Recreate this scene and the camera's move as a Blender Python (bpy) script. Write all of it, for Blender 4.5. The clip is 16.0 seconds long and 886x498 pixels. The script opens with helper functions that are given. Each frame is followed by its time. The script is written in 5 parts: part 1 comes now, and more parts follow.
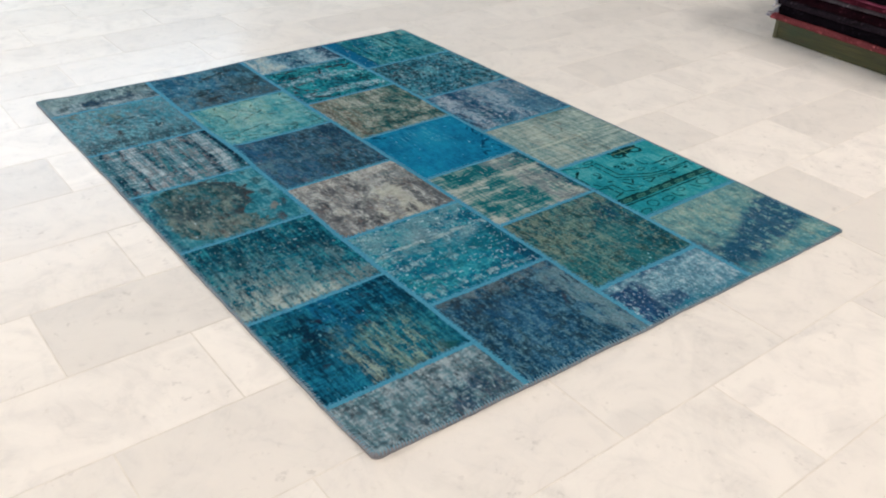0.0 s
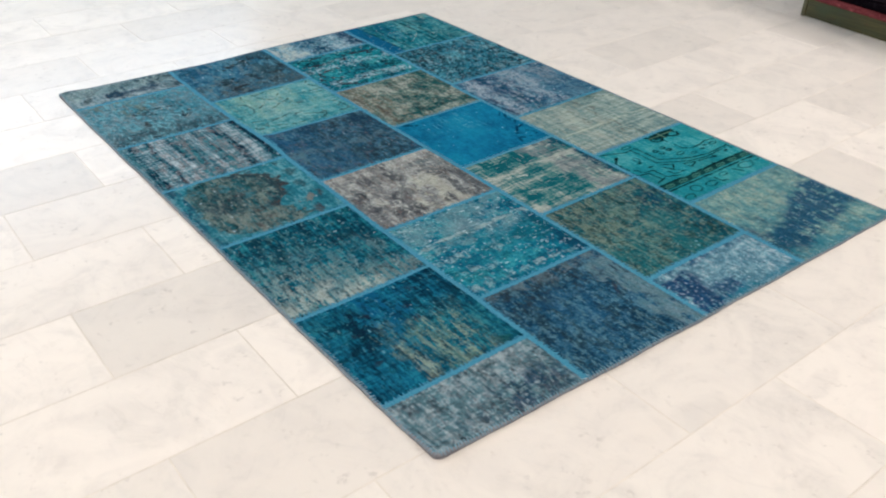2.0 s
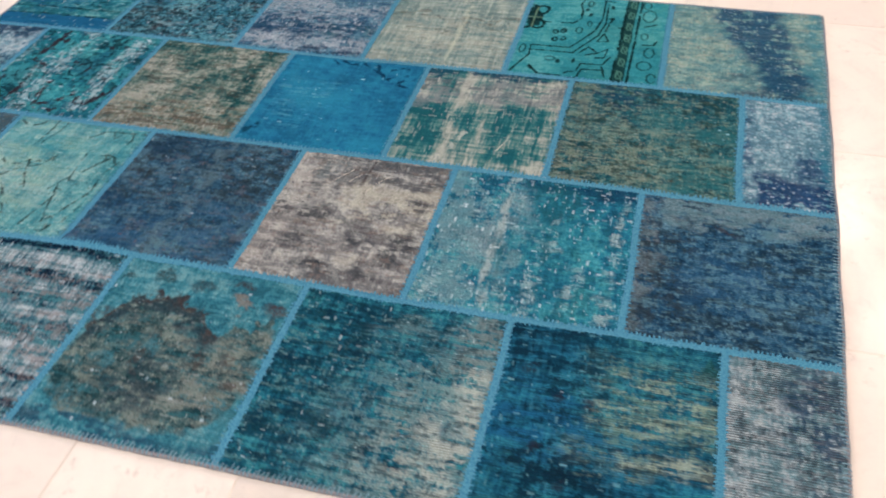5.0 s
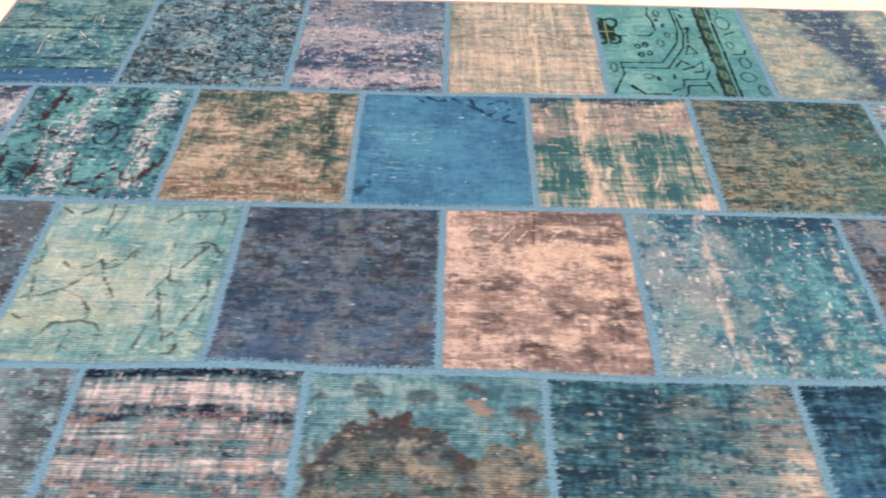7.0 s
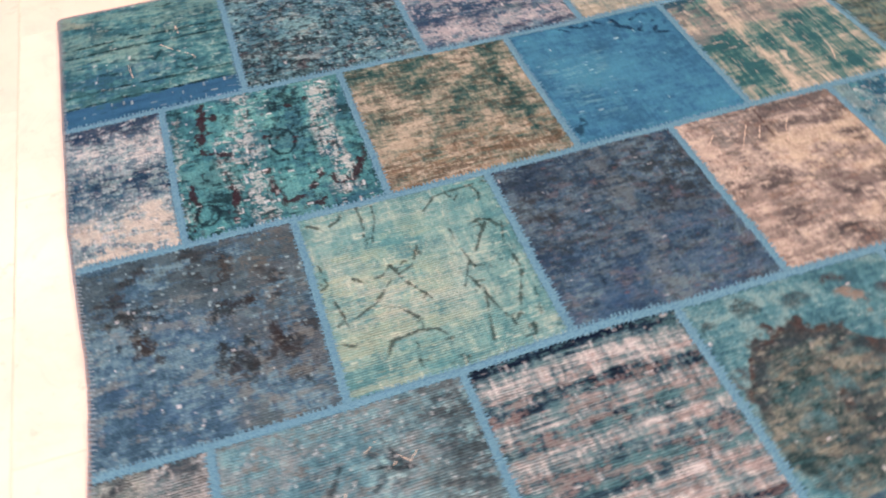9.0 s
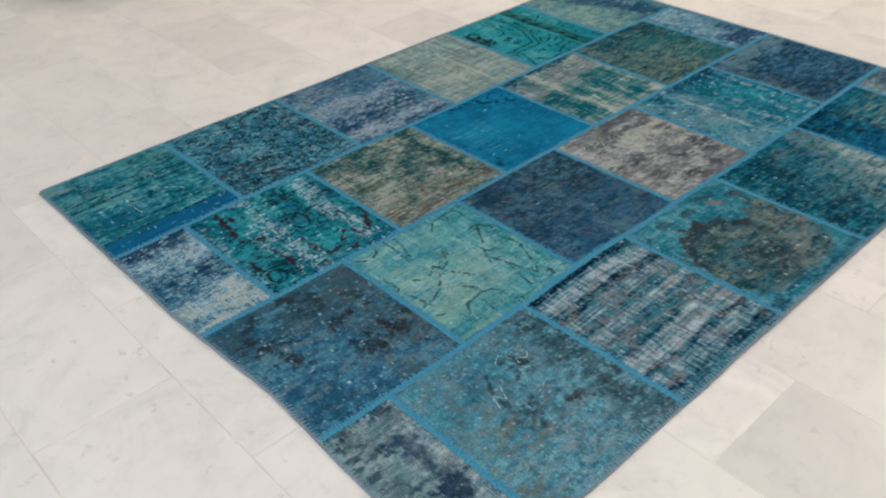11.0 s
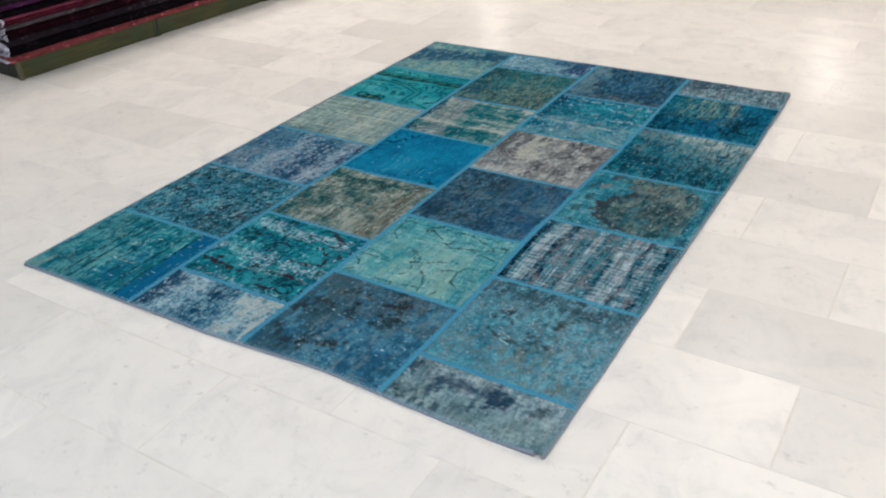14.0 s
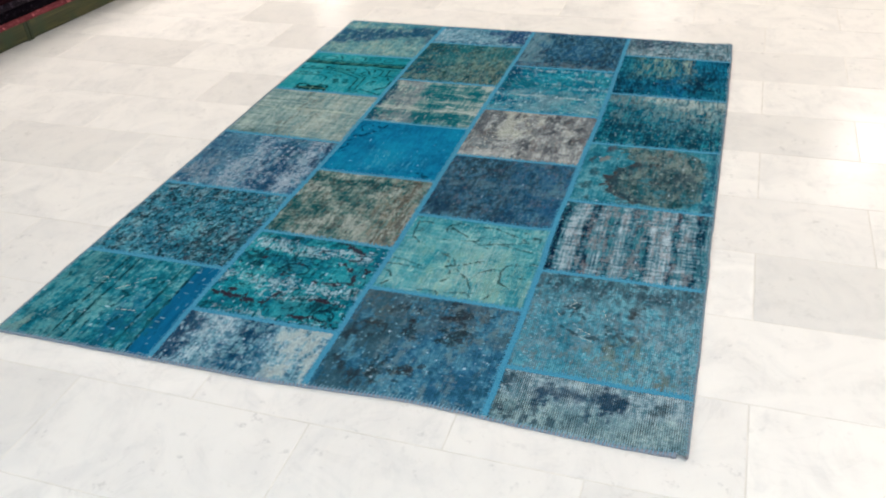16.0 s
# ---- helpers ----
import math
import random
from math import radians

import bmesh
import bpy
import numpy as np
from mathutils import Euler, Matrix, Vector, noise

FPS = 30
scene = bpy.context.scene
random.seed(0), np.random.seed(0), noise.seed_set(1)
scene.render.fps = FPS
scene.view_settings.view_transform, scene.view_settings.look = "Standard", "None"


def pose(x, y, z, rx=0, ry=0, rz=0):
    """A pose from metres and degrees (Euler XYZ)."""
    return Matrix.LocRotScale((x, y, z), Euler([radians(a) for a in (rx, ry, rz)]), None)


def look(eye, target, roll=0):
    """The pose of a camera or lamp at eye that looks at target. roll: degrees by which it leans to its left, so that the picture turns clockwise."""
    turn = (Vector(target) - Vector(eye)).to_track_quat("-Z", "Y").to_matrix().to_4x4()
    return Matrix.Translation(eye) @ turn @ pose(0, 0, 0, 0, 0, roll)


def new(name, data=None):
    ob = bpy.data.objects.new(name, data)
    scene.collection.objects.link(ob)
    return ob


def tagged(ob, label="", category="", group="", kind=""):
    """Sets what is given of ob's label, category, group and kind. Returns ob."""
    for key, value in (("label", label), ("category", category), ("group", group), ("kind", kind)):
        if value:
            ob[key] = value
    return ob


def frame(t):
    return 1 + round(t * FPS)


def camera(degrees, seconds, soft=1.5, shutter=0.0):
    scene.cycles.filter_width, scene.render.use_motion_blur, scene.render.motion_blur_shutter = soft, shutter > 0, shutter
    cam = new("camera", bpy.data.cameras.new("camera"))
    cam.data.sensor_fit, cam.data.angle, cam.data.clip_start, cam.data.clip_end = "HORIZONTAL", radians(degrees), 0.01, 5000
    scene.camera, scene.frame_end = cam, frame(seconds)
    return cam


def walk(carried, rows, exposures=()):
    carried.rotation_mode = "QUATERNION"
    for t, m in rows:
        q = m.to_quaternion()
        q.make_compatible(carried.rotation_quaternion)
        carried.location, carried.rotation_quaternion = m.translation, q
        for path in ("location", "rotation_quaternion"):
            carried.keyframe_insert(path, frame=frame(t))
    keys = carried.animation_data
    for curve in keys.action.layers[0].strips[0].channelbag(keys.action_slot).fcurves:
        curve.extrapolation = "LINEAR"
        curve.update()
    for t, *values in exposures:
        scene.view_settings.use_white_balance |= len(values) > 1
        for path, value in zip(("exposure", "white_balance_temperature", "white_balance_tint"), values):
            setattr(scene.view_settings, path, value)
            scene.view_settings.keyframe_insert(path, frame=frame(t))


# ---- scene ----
cam = camera(54.4, 16.0, 1.95, 0.5)
PATH = [
    (0, (-0.737, -1.127, 1.368), (0.327, 0.201, 0.318), 2.1),
    (0.5, (-0.747, -1.119, 1.363), (0.307, 0.215, 0.311), 1.9),
    (1, (-0.763, -1.114, 1.365), (0.284, 0.221, 0.307), 1.7),
    (1.5, (-0.787, -1.087, 1.359), (0.263, 0.239, 0.292), 1.7),
    (2, (-0.798, -1.002, 1.354), (0.252, 0.311, 0.27), 1.2),
    (2.5, (-0.706, -0.789, 1.319), (0.326, 0.495, 0.184), -0.8),
    (3, (-0.669, -0.572, 1.311), (0.383, 0.661, 0.139), -2.8),
    (3.5, (-0.724, -0.298, 1.276), (0.444, 0.751, 0.036), -4.1),
    (3.7, (-0.734, -0.211, 1.266), (0.471, 0.752, -0.007), -4.4),
    (5.8, (-0.608, 0.706, 1.187), (0.849, 0.88, -0.172), -0.3),
    (6, (-0.579, 0.781, 1.165), (0.88, 0.906, -0.198), 0.7),
    (6.5, (-0.489, 0.979, 1.17), (0.964, 1.038, -0.203), 0.4),
    (7, (-0.504, 1.182, 1.172), (0.956, 1.191, -0.195), 1.0),
    (7.5, (-0.571, 1.426, 1.186), (0.893, 1.348, -0.175), 1.1),
    (8, (-0.491, 1.604, 1.154), (0.952, 1.463, -0.224), 1.3),
    (8.5, (-0.385, 1.793, 1.171), (0.973, 1.586, -0.282), -1.8),
    (9, (-0.34, 2.043, 1.164), (0.969, 1.668, -0.3), -3.0),
    (9.2, (-0.329, 2.146, 1.177), (0.95, 1.676, -0.287), -3.9),
    (11.3, (-0.683, 3.07, 1.311), (0.509, 1.921, 0.189), -1.4),
    (11.5, (-0.733, 3.139, 1.321), (0.437, 1.943, 0.224), -0.7),
    (12, (-0.912, 3.345, 1.313), (0.231, 2.075, 0.273), -0.5),
    (12.5, (-1.004, 3.502, 1.356), (0.123, 2.184, 0.36), -0.6),
    (13, (-0.93, 3.635, 1.363), (0.153, 2.275, 0.374), -0.9),
    (13.5, (-0.775, 3.743, 1.362), (0.212, 2.307, 0.38), -1.7),
    (14, (-0.601, 3.654, 1.359), (0.335, 2.211, 0.339), -3.1),
    (14.5, (-0.422, 3.589, 1.377), (0.462, 2.142, 0.317), -4.8),
    (15, (-0.201, 3.657, 1.388), (0.551, 2.168, 0.285), -4.7),
    (15.5, (-0.013, 3.729, 1.394), (0.58, 2.189, 0.264), -3.9),
    (16, (0.013, 3.725, 1.398), (0.581, 2.162, 0.286), -3.7),
]
EXPOSURES = [(0.0, 0.02, 6900, 15), (3.6, 0.15, 6800, 15), (4.6, 0.20, 7100, 20), (6.0, 0.52, 9200, 47), (7.0, 0.90, 10850, 61), (8.0, 1.00, 11000, 63), (8.6, 0.94, 11000, 62), (9.2, 0.52, 9900, 49),
             (9.6, 0.36, 8500, 34), (10.2, 0.16, 7350, 21), (11.3, -0.18, 6880, 15), (11.6, -0.12, 6840, 15), (12.0, 0.06, 6780, 14), (12.5, 0.05, 6740, 14), (13.0, -0.10, 6700, 14), (13.5, 0.03, 6700, 14), (14.0, -0.02, 6700, 14), (15.0, 0.16, 6720, 13), (16.0, 0.18, 6720, 13)]
walk(cam, [(t, look(eye, target, roll)) for t, eye, target, roll in PATH], EXPOSURES)

# ---- world and lights ----
world = bpy.data.worlds.new("sky")
scene.world = world
world.use_nodes = True
wn = world.node_tree
sky = wn.nodes.new("ShaderNodeTexSky")
sky.sky_type, sky.sun_disc = "NISHITA", False
sky.sun_elevation, sky.sun_rotation = radians(40), radians(200)
wn.links.new(sky.outputs[0], wn.nodes["Background"].inputs[0])
wn.nodes["Background"].inputs[1].default_value = 0.12

CEILING = 3.0
# Entries 1, 3 and 4 follow floor glints; the rest are added unseen fill.
LAMPS_AND_FILL = [(0.245, -1.66, 15), (-1.4, -5.0, 24), (1.0, -8.5, 13), (6.0, -8.4, 12), (-2.6, -1.4, 30), (-2.6, -5.4, 24), (3.6, -1.4, 38), (-2.7, 3.0, 54), (4.5, -0.9, 36), (4.2, 3.6, 13)]


def area(name, m, sx, sy, watts, colour):
    d = bpy.data.lights.new(name, "AREA")
    d.shape, d.size, d.size_y, d.energy, d.color = "RECTANGLE", sx, sy, watts, colour
    ob = new(name, d)
    ob.matrix_world = m
    return ob


for lx, ly, watts in LAMPS_AND_FILL:
    area("ceiling_and_fill_light", pose(lx, ly, CEILING - 0.075), 0.40, 0.40, 1.28 * watts, (1.0, 0.94, 0.87))
area("shopfront_daylight", pose(0.2, 6.05, 2.0, 90, 0, 180), 4.8, 1.6, 114, (0.60, 0.81, 1.0))

# ---- materials ----


class Mat:
    """A node material under construction."""

    def __init__(self, name, rough=0.6, metal=0.0, spec=0.5):
        self.m = bpy.data.materials.new(name)
        self.m.use_nodes = True
        self.t = self.m.node_tree
        self.b = self.t.nodes["Principled BSDF"]
        self.b.inputs["Roughness"].default_value = rough
        self.b.inputs["Metallic"].default_value = metal
        self.b.inputs["Specular IOR Level"].default_value = spec
        self.co = self.t.nodes.new("ShaderNodeTexCoord")

    def put(self, socket, v):
        if isinstance(v, bpy.types.NodeSocket):
            self.t.links.new(v, socket)
        elif isinstance(v, (tuple, list)) and len(v) == 3 and socket.type == "RGBA":
            socket.default_value = (*v, 1)
        else:
            socket.default_value = v

    def coords(self, which="Object", scale=(1, 1, 1), shift=(0, 0, 0), turn=0.0):
        n = self.t.nodes.new("ShaderNodeMapping")
        self.put(n.inputs["Vector"], self.co.outputs[which])
        n.inputs["Scale"].default_value = scale
        n.inputs["Location"].default_value = shift
        n.inputs["Rotation"].default_value = (0, 0, radians(turn))
        return n.outputs[0]

    def noise(self, vec, scale, detail=3.0, rough=0.5, warp=0.0):
        n = self.t.nodes.new("ShaderNodeTexNoise")
        self.put(n.inputs["Vector"], vec)
        n.inputs["Scale"].default_value = scale
        n.inputs["Detail"].default_value = detail
        n.inputs["Roughness"].default_value = rough
        n.inputs["Distortion"].default_value = warp
        return n.outputs["Fac"]

    def cells(self, vec, scale, feature="F1", out="Distance", loose=1.0):
        n = self.t.nodes.new("ShaderNodeTexVoronoi")
        n.feature = feature
        n.inputs["Randomness"].default_value = loose
        self.put(n.inputs["Vector"], vec)
        n.inputs["Scale"].default_value = scale
        return n.outputs[out]

    def math(self, op, a, b=0.0, clamp=False):
        n = self.t.nodes.new("ShaderNodeMath")
        n.operation, n.use_clamp = op, clamp
        self.put(n.inputs[0], a)
        self.put(n.inputs[1], b)
        return n.outputs[0]

    def span(self, v, lo, hi, out_lo=0.0, out_hi=1.0):
        n = self.t.nodes.new("ShaderNodeMapRange")
        n.interpolation_type = "SMOOTHSTEP"
        for k, x in enumerate((v, lo, hi, out_lo, out_hi)):
            self.put(n.inputs[k], x)
        return n.outputs[0]

    def mix(self, fac, a, b, blend="MIX"):
        n = self.t.nodes.new("ShaderNodeMix")
        n.data_type, n.blend_type = "RGBA", blend
        self.put(n.inputs[0], fac)
        self.put(n.inputs[6], a)
        self.put(n.inputs[7], b)
        return n.outputs[2]

    def ramp(self, v, stops):
        n = self.t.nodes.new("ShaderNodeValToRGB")
        r = n.color_ramp
        while len(r.elements) < len(stops):
            r.elements.new(0.5)
        for e, (p, c) in zip(r.elements, stops):
            e.position = p
            e.color = (*c, 1) if isinstance(c, tuple) else (c, c, c, 1)
        self.put(n.inputs[0], v)
        return n.outputs[0]

    def random(self):
        return self.t.nodes.new("ShaderNodeObjectInfo").outputs["Random"]

    def island(self):
        return self.t.nodes.new("ShaderNodeNewGeometry").outputs["Random Per Island"]

    def bump(self, height, strength=0.3, dist=0.002):
        n = self.t.nodes.new("ShaderNodeBump")
        n.inputs["Strength"].default_value = strength
        n.inputs["Distance"].default_value = dist
        self.put(n.inputs["Height"], height)
        self.put(self.b.inputs["Normal"], n.outputs[0])

    def colour(self, c):
        self.put(self.b.inputs["Base Color"], c)
        return self

    def rough(self, v):
        self.put(self.b.inputs["Roughness"], v)


def rgb(r, g, b):
    """Linear colour from eight-bit values."""
    return tuple(((c / 255 + 0.055) / 1.055) ** 2.4 if c > 10 else c / 255 / 12.92 for c in (r, g, b))


def plain(name, c, rough=0.6, metal=0.0, grain=60.0, vary=0.25, relief=0.15):
    m = Mat(name, rough, metal)
    v = m.noise(m.coords(), grain, 5, 0.6)
    w = m.noise(m.coords(), grain / 14, 3, 0.5)
    v = m.math("ADD", m.math("MULTIPLY", v, 0.6), m.math("MULTIPLY", w, 0.4))
    m.colour(m.ramp(v, [(0.25, tuple(x * (1 - vary) for x in c)), (0.75, tuple(min(1, x * (1 + vary)) for x in c))]))
    m.bump(v, relief, 0.002)
    return m.m


def marble(name, tint, by_island=False):
    """Polished off-white marble with grey clouds, thin veins and small stains; each slab differs."""
    m = Mat(name, 0.2, 0, 0.085)
    seed = m.island() if by_island else m.random()
    off = m.t.nodes.new("ShaderNodeVectorMath")
    off.operation = "ADD"
    m.put(off.inputs[0], m.co.outputs["Object"])
    comb = m.t.nodes.new("ShaderNodeCombineXYZ")
    m.put(comb.inputs[2], m.math("MULTIPLY", seed, 40.0))
    m.put(comb.inputs[0], m.math("MULTIPLY", seed, 13.0))
    m.put(off.inputs[1], comb.outputs[0])
    v = off.outputs[0]
    cloud = m.noise(v, 5.0, 5, 0.6, 1.2)
    smear = m.noise(m.coords(scale=(1.0, 0.45, 1), turn=24), 9.0, 5, 0.7, 1.5)
    vein = m.math("ABSOLUTE", m.math("SUBTRACT", m.noise(v, 3.2, 6, 0.6, 2.2), 0.5))
    vein = m.span(vein, 0.0, 0.045, 1.0, 0.0)
    fleck = m.math("MULTIPLY", m.span(m.noise(v, 34.0, 4, 0.65), 0.58, 0.72), m.span(m.noise(v, 6.0, 2, 0.5), 0.42, 0.6))
    grime = m.math("MULTIPLY", m.span(m.noise(m.coords(), 15.0, 5, 0.7), 0.60, 0.72), m.span(m.noise(m.coords(), 4.0, 2, 0.5), 0.45, 0.6))
    tone = m.ramp(seed, [(0.0, tuple(x * 0.90 for x in tint)), (0.16, tuple(x * 0.95 for x in tint)), (0.6, tint), (1.0, tuple(min(0.9, x * 1.06) for x in tint))])
    c = m.mix(m.span(cloud, 0.35, 0.75, 0.0, 0.5), tone, tuple(x * f for x, f in zip(tint, (0.80, 0.81, 0.83))))
    c = m.mix(m.span(smear, 0.50, 0.74, 0.0, 0.30), c, tuple(x * f for x, f in zip(tint, (0.74, 0.76, 0.79))))
    c = m.mix(m.math("MULTIPLY", vein, m.span(cloud, 0.36, 0.7, 0.0, 0.16)), c, (0.46, 0.46, 0.45))
    c = m.mix(m.math("MULTIPLY", fleck, 0.42), c, (0.40, 0.39, 0.385))
    c = m.mix(m.math("MULTIPLY", grime, 0.30), c, (0.40, 0.36, 0.32))
    m.colour(c)
    m.rough(m.span(m.noise(v, 2.0, 2, 0.5), 0.3, 0.7, 0.19, 0.24))
    m.bump(m.noise(v, 3.0, 1, 0.5), 0.03, 0.004)
    return m.m


M_MARBLE = marble("polished_marble", (0.79, 0.768, 0.738))
M_MARBLE_GREY = marble("polished_grey_marble", (0.748, 0.73, 0.703))
M_MARBLE_FAR = marble("polished_marble_far", (0.785, 0.765, 0.735), True)
M_GROUT = plain("grout", rgb(214, 210, 203), 0.8, grain=14, vary=0.25)
M_WALL = plain("wall_paint", (0.72, 0.69, 0.63), 0.8, grain=30, vary=0.05, relief=0.05)
M_CEIL = plain("ceiling_paint", (0.80, 0.79, 0.76), 0.9, grain=30, vary=0.04, relief=0.05)
M_STEEL = plain("window_aluminium", (0.55, 0.56, 0.57), 0.4, 0.8)
M_LAMPBODY = plain("lamp_housing", (0.8, 0.8, 0.8), 0.5)

glass = Mat("clear_glass", 0.02)
glass.b.inputs["Transmission Weight"].default_value = 1.0
M_GLASS = glass.m
glow = Mat("lamp_diffuser", 0.5)
glow.colour((0.9, 0.9, 0.88))
glow.b.inputs["Emission Color"].default_value = (1.0, 0.94, 0.86, 1)
glow.b.inputs["Emission Strength"].default_value = 4.0
M_GLOW = glow.m

wood = Mat("green_stained_board", 0.55)
wv = wood.coords(scale=(3, 1.2, 26))
w1 = wood.noise(wv, 3.0, 6, 0.65, 0.6)
w2 = wood.noise(wood.coords(), 7.0, 3, 0.5)
wc = wood.ramp(w1, [(0.25, rgb(28, 28, 14)), (0.5, rgb(56, 58, 28)), (0.75, rgb(86, 80, 40))])
wc = wood.mix(wood.span(w2, 0.45, 0.72), wc, rgb(44, 58, 34))
knot = wood.cells(wood.coords(scale=(5, 5, 7)), 1.0)
wc = wood.mix(wood.span(knot, 0.06, 0.12, 0.9, 0.0), wc, rgb(20, 16, 10))
worn = wood.span(wood.noise(wood.coords(scale=(1, 1, 3)), 9.0, 4, 0.7), 0.60, 0.72, 0.0, 0.5)
wc = wood.mix(worn, wc, rgb(66, 40, 28))
wood.colour(wc)
wood.bump(w1, 0.3, 0.003)
M_BOARD = wood.m
M_JOINT = plain("green_joint_post", rgb(40, 50, 28), 0.55, grain=50)
# Paler than the boards: the corner's edge highlight is put into the colour.
M_CORNER = plain("corner_post_highlight", rgb(84, 84, 60), 0.6, grain=50, vary=0.4)
M_DARKWOOD = plain("dark_wood", rgb(44, 36, 30), 0.6, grain=40)
# Near-black green: the shade on the end board is put into its colour.
M_SHADED_BOARD = plain("shaded_green_board", rgb(15, 22, 13), 0.55, grain=50)

# ---- helpers for meshes ----


def part(name, bm, material, parent=None, label="", smooth=False):
    """Link a bmesh as one mesh object under a thing or a part."""
    me = bpy.data.meshes.new(name)
    bm.to_mesh(me)
    bm.free()
    if smooth:
        for p in me.polygons:
            p.use_smooth = True
    me.materials.append(material)
    ob = new(name, me)
    if parent is not None:
        ob.parent = parent
    if label:
        tagged(ob, label)
    return ob


def box(bm, lo, hi, bevel=0.0):
    res = bmesh.ops.create_cube(bm, size=1)
    vs = res["verts"]
    for v in vs:
        v.co = Vector([lo[k] + (v.co[k] + 0.5) * (hi[k] - lo[k]) for k in range(3)])
    if bevel:
        es = list({e for v in vs for e in v.link_edges})
        bmesh.ops.bevel(bm, geom=es, offset=bevel, segments=2, affect="EDGES", profile=0.6)
    return bm


def boxes(*specs, bevel=0.0):
    bm = bmesh.new()
    for lo, hi in specs:
        box(bm, lo, hi, bevel)
    return bm


def thing(name, label, category, group="", at=(0, 0, 0), turn=0.0):
    ob = new(name)
    ob.empty_display_size = 0.1
    ob.matrix_world = pose(*at, 0, 0, turn)
    return tagged(ob, label, category, group)


def struct(name, bm, material, label):
    return tagged(part(name, bm, material), label, "", "", "structure")


# ---- the room ----
X0, X1, Y0, Y1 = -4.2, 7.6, -10.5, 6.2
WIN = (-2.2, 2.6, 1.2, 2.8)
struct("wall_south", boxes(((X0, Y0 - 0.2, 0), (X1, Y0, CEILING))), M_WALL, "plain painted wall closing the shop")
struct("wall_east", boxes(((X1, Y0 - 0.2, 0), (X1 + 0.2, Y1 + 0.2, CEILING))), M_WALL, "plain painted side wall of the shop")
struct("wall_west", boxes(((X0 - 0.2, Y0 - 0.2, 0), (X0, Y1 + 0.2, CEILING))), M_WALL, "plain painted side wall of the shop")
struct("wall_north", boxes(((X0, Y1, 0), (WIN[0], Y1 + 0.2, CEILING)), ((WIN[1], Y1, 0), (X1, Y1 + 0.2, CEILING)),
                           ((WIN[0], Y1, 0), (WIN[1], Y1 + 0.2, WIN[2])), ((WIN[0], Y1, WIN[3]), (WIN[1], Y1 + 0.2, CEILING))),
       M_WALL, "painted wall with a wide shop window opening")
struct("ceiling", boxes(((X0 - 0.2, Y0 - 0.2, CEILING), (X1 + 0.2, Y1 + 0.2, CEILING + 0.15))), M_CEIL, "plain white painted ceiling")
win = tagged(new("window_1"), "wide daylit shop window in aluminium frame", "window", "", "structure")
win.matrix_world = pose(0, Y1 + 0.1, 0)
part("window_frame", boxes(((WIN[0], -0.03, WIN[2]), (WIN[1], 0.03, WIN[2] + 0.06)), ((WIN[0], -0.03, WIN[3] - 0.06), (WIN[1], 0.03, WIN[3])),
                           *[((x - 0.03, -0.03, WIN[2] + 0.06), (x + 0.03, 0.03, WIN[3] - 0.06)) for x in (WIN[0] + 0.03, -0.6, 1.0, WIN[1] - 0.03)]), M_STEEL, win)
for xa, xb in ((WIN[0] + 0.06, -0.63), (-0.57, 0.97), (1.03, WIN[1] - 0.06)):
    pane = part("pane", boxes(((xa, -0.004, WIN[2] + 0.06), (xb, 0.004, WIN[3] - 0.06))), M_GLASS, win)
    pane.visible_shadow = False

# Housings for the inferred lamps and for the seven added to brighten the room.
for lx, ly, watts in LAMPS_AND_FILL:
    lamp = thing("ceiling_or_fill_lamp", "square white ceiling lamp, inferred or added unseen as fill, lit", "lamp", "ceiling lamps", (lx, ly, CEILING))
    part("housing", boxes(((-0.32, -0.32, -0.05), (-0.29, 0.32, 0)), ((0.29, -0.32, -0.05), (0.32, 0.32, 0)), ((-0.29, -0.32, -0.05), (0.29, -0.29, 0)),
                          ((-0.29, 0.29, -0.05), (0.29, 0.32, 0))), M_LAMPBODY, lamp)
    part("diffuser", boxes(((-0.289, -0.289, -0.045), (0.289, 0.289, -0.03))), M_GLOW, lamp)

# ---- patchwork rug ----
XS = (0.0, 0.430, 0.868, 1.300, 1.774)
SEAMS = {0: (0.0, 0.195, 0.585, 1.010, 1.415, 1.801, 2.215, 2.400),
         1: (0.0, 0.380, 0.810, 1.193, 1.600, 1.992, 2.400),
         2: (0.0, 0.187, 0.603, 0.996, 1.395, 1.800, 2.195, 2.400),
         3: (0.0, 0.376, 0.790, 1.194, 1.589, 2.010, 2.400)}
THICK = 0.007


def rug_base(x, y):
    """The far corner of the short edge hangs a little lower than square."""
    r = 0.014
    ex, ey = min(max(x, r), 1.774 - r), min(max(y, r), 2.4 - r)
    a, b = x - ex, y - ey
    if a and b:
        k = max(abs(a), abs(b)) / math.hypot(a, b)
        x, y = ex + a * k, ey + b * k
    x += 0.0026 * noise.noise((x * 2.0, y * 6.5, 3.3)) + 0.0012 * noise.noise((x * 5, y * 24, 8.3))
    y += 0.0026 * noise.noise((x * 6.5, y * 2.0, 5.7)) + 0.0012 * noise.noise((x * 24, y * 5, 1.9))
    bow = 0.007 * math.sin(math.pi * min(1.0, max(0.0, x / 1.774))) * max(0.0, 1 - y / 0.3)
    return x, y - bow - 0.044 * (x / 1.774) * max(0.0, 1 - y / 0.37) + (0.010 * x / 1.774 - 0.019 * math.exp(-((x - 0.58) / 0.24) ** 2)) * max(0.0, y / 0.45 - 4.333)


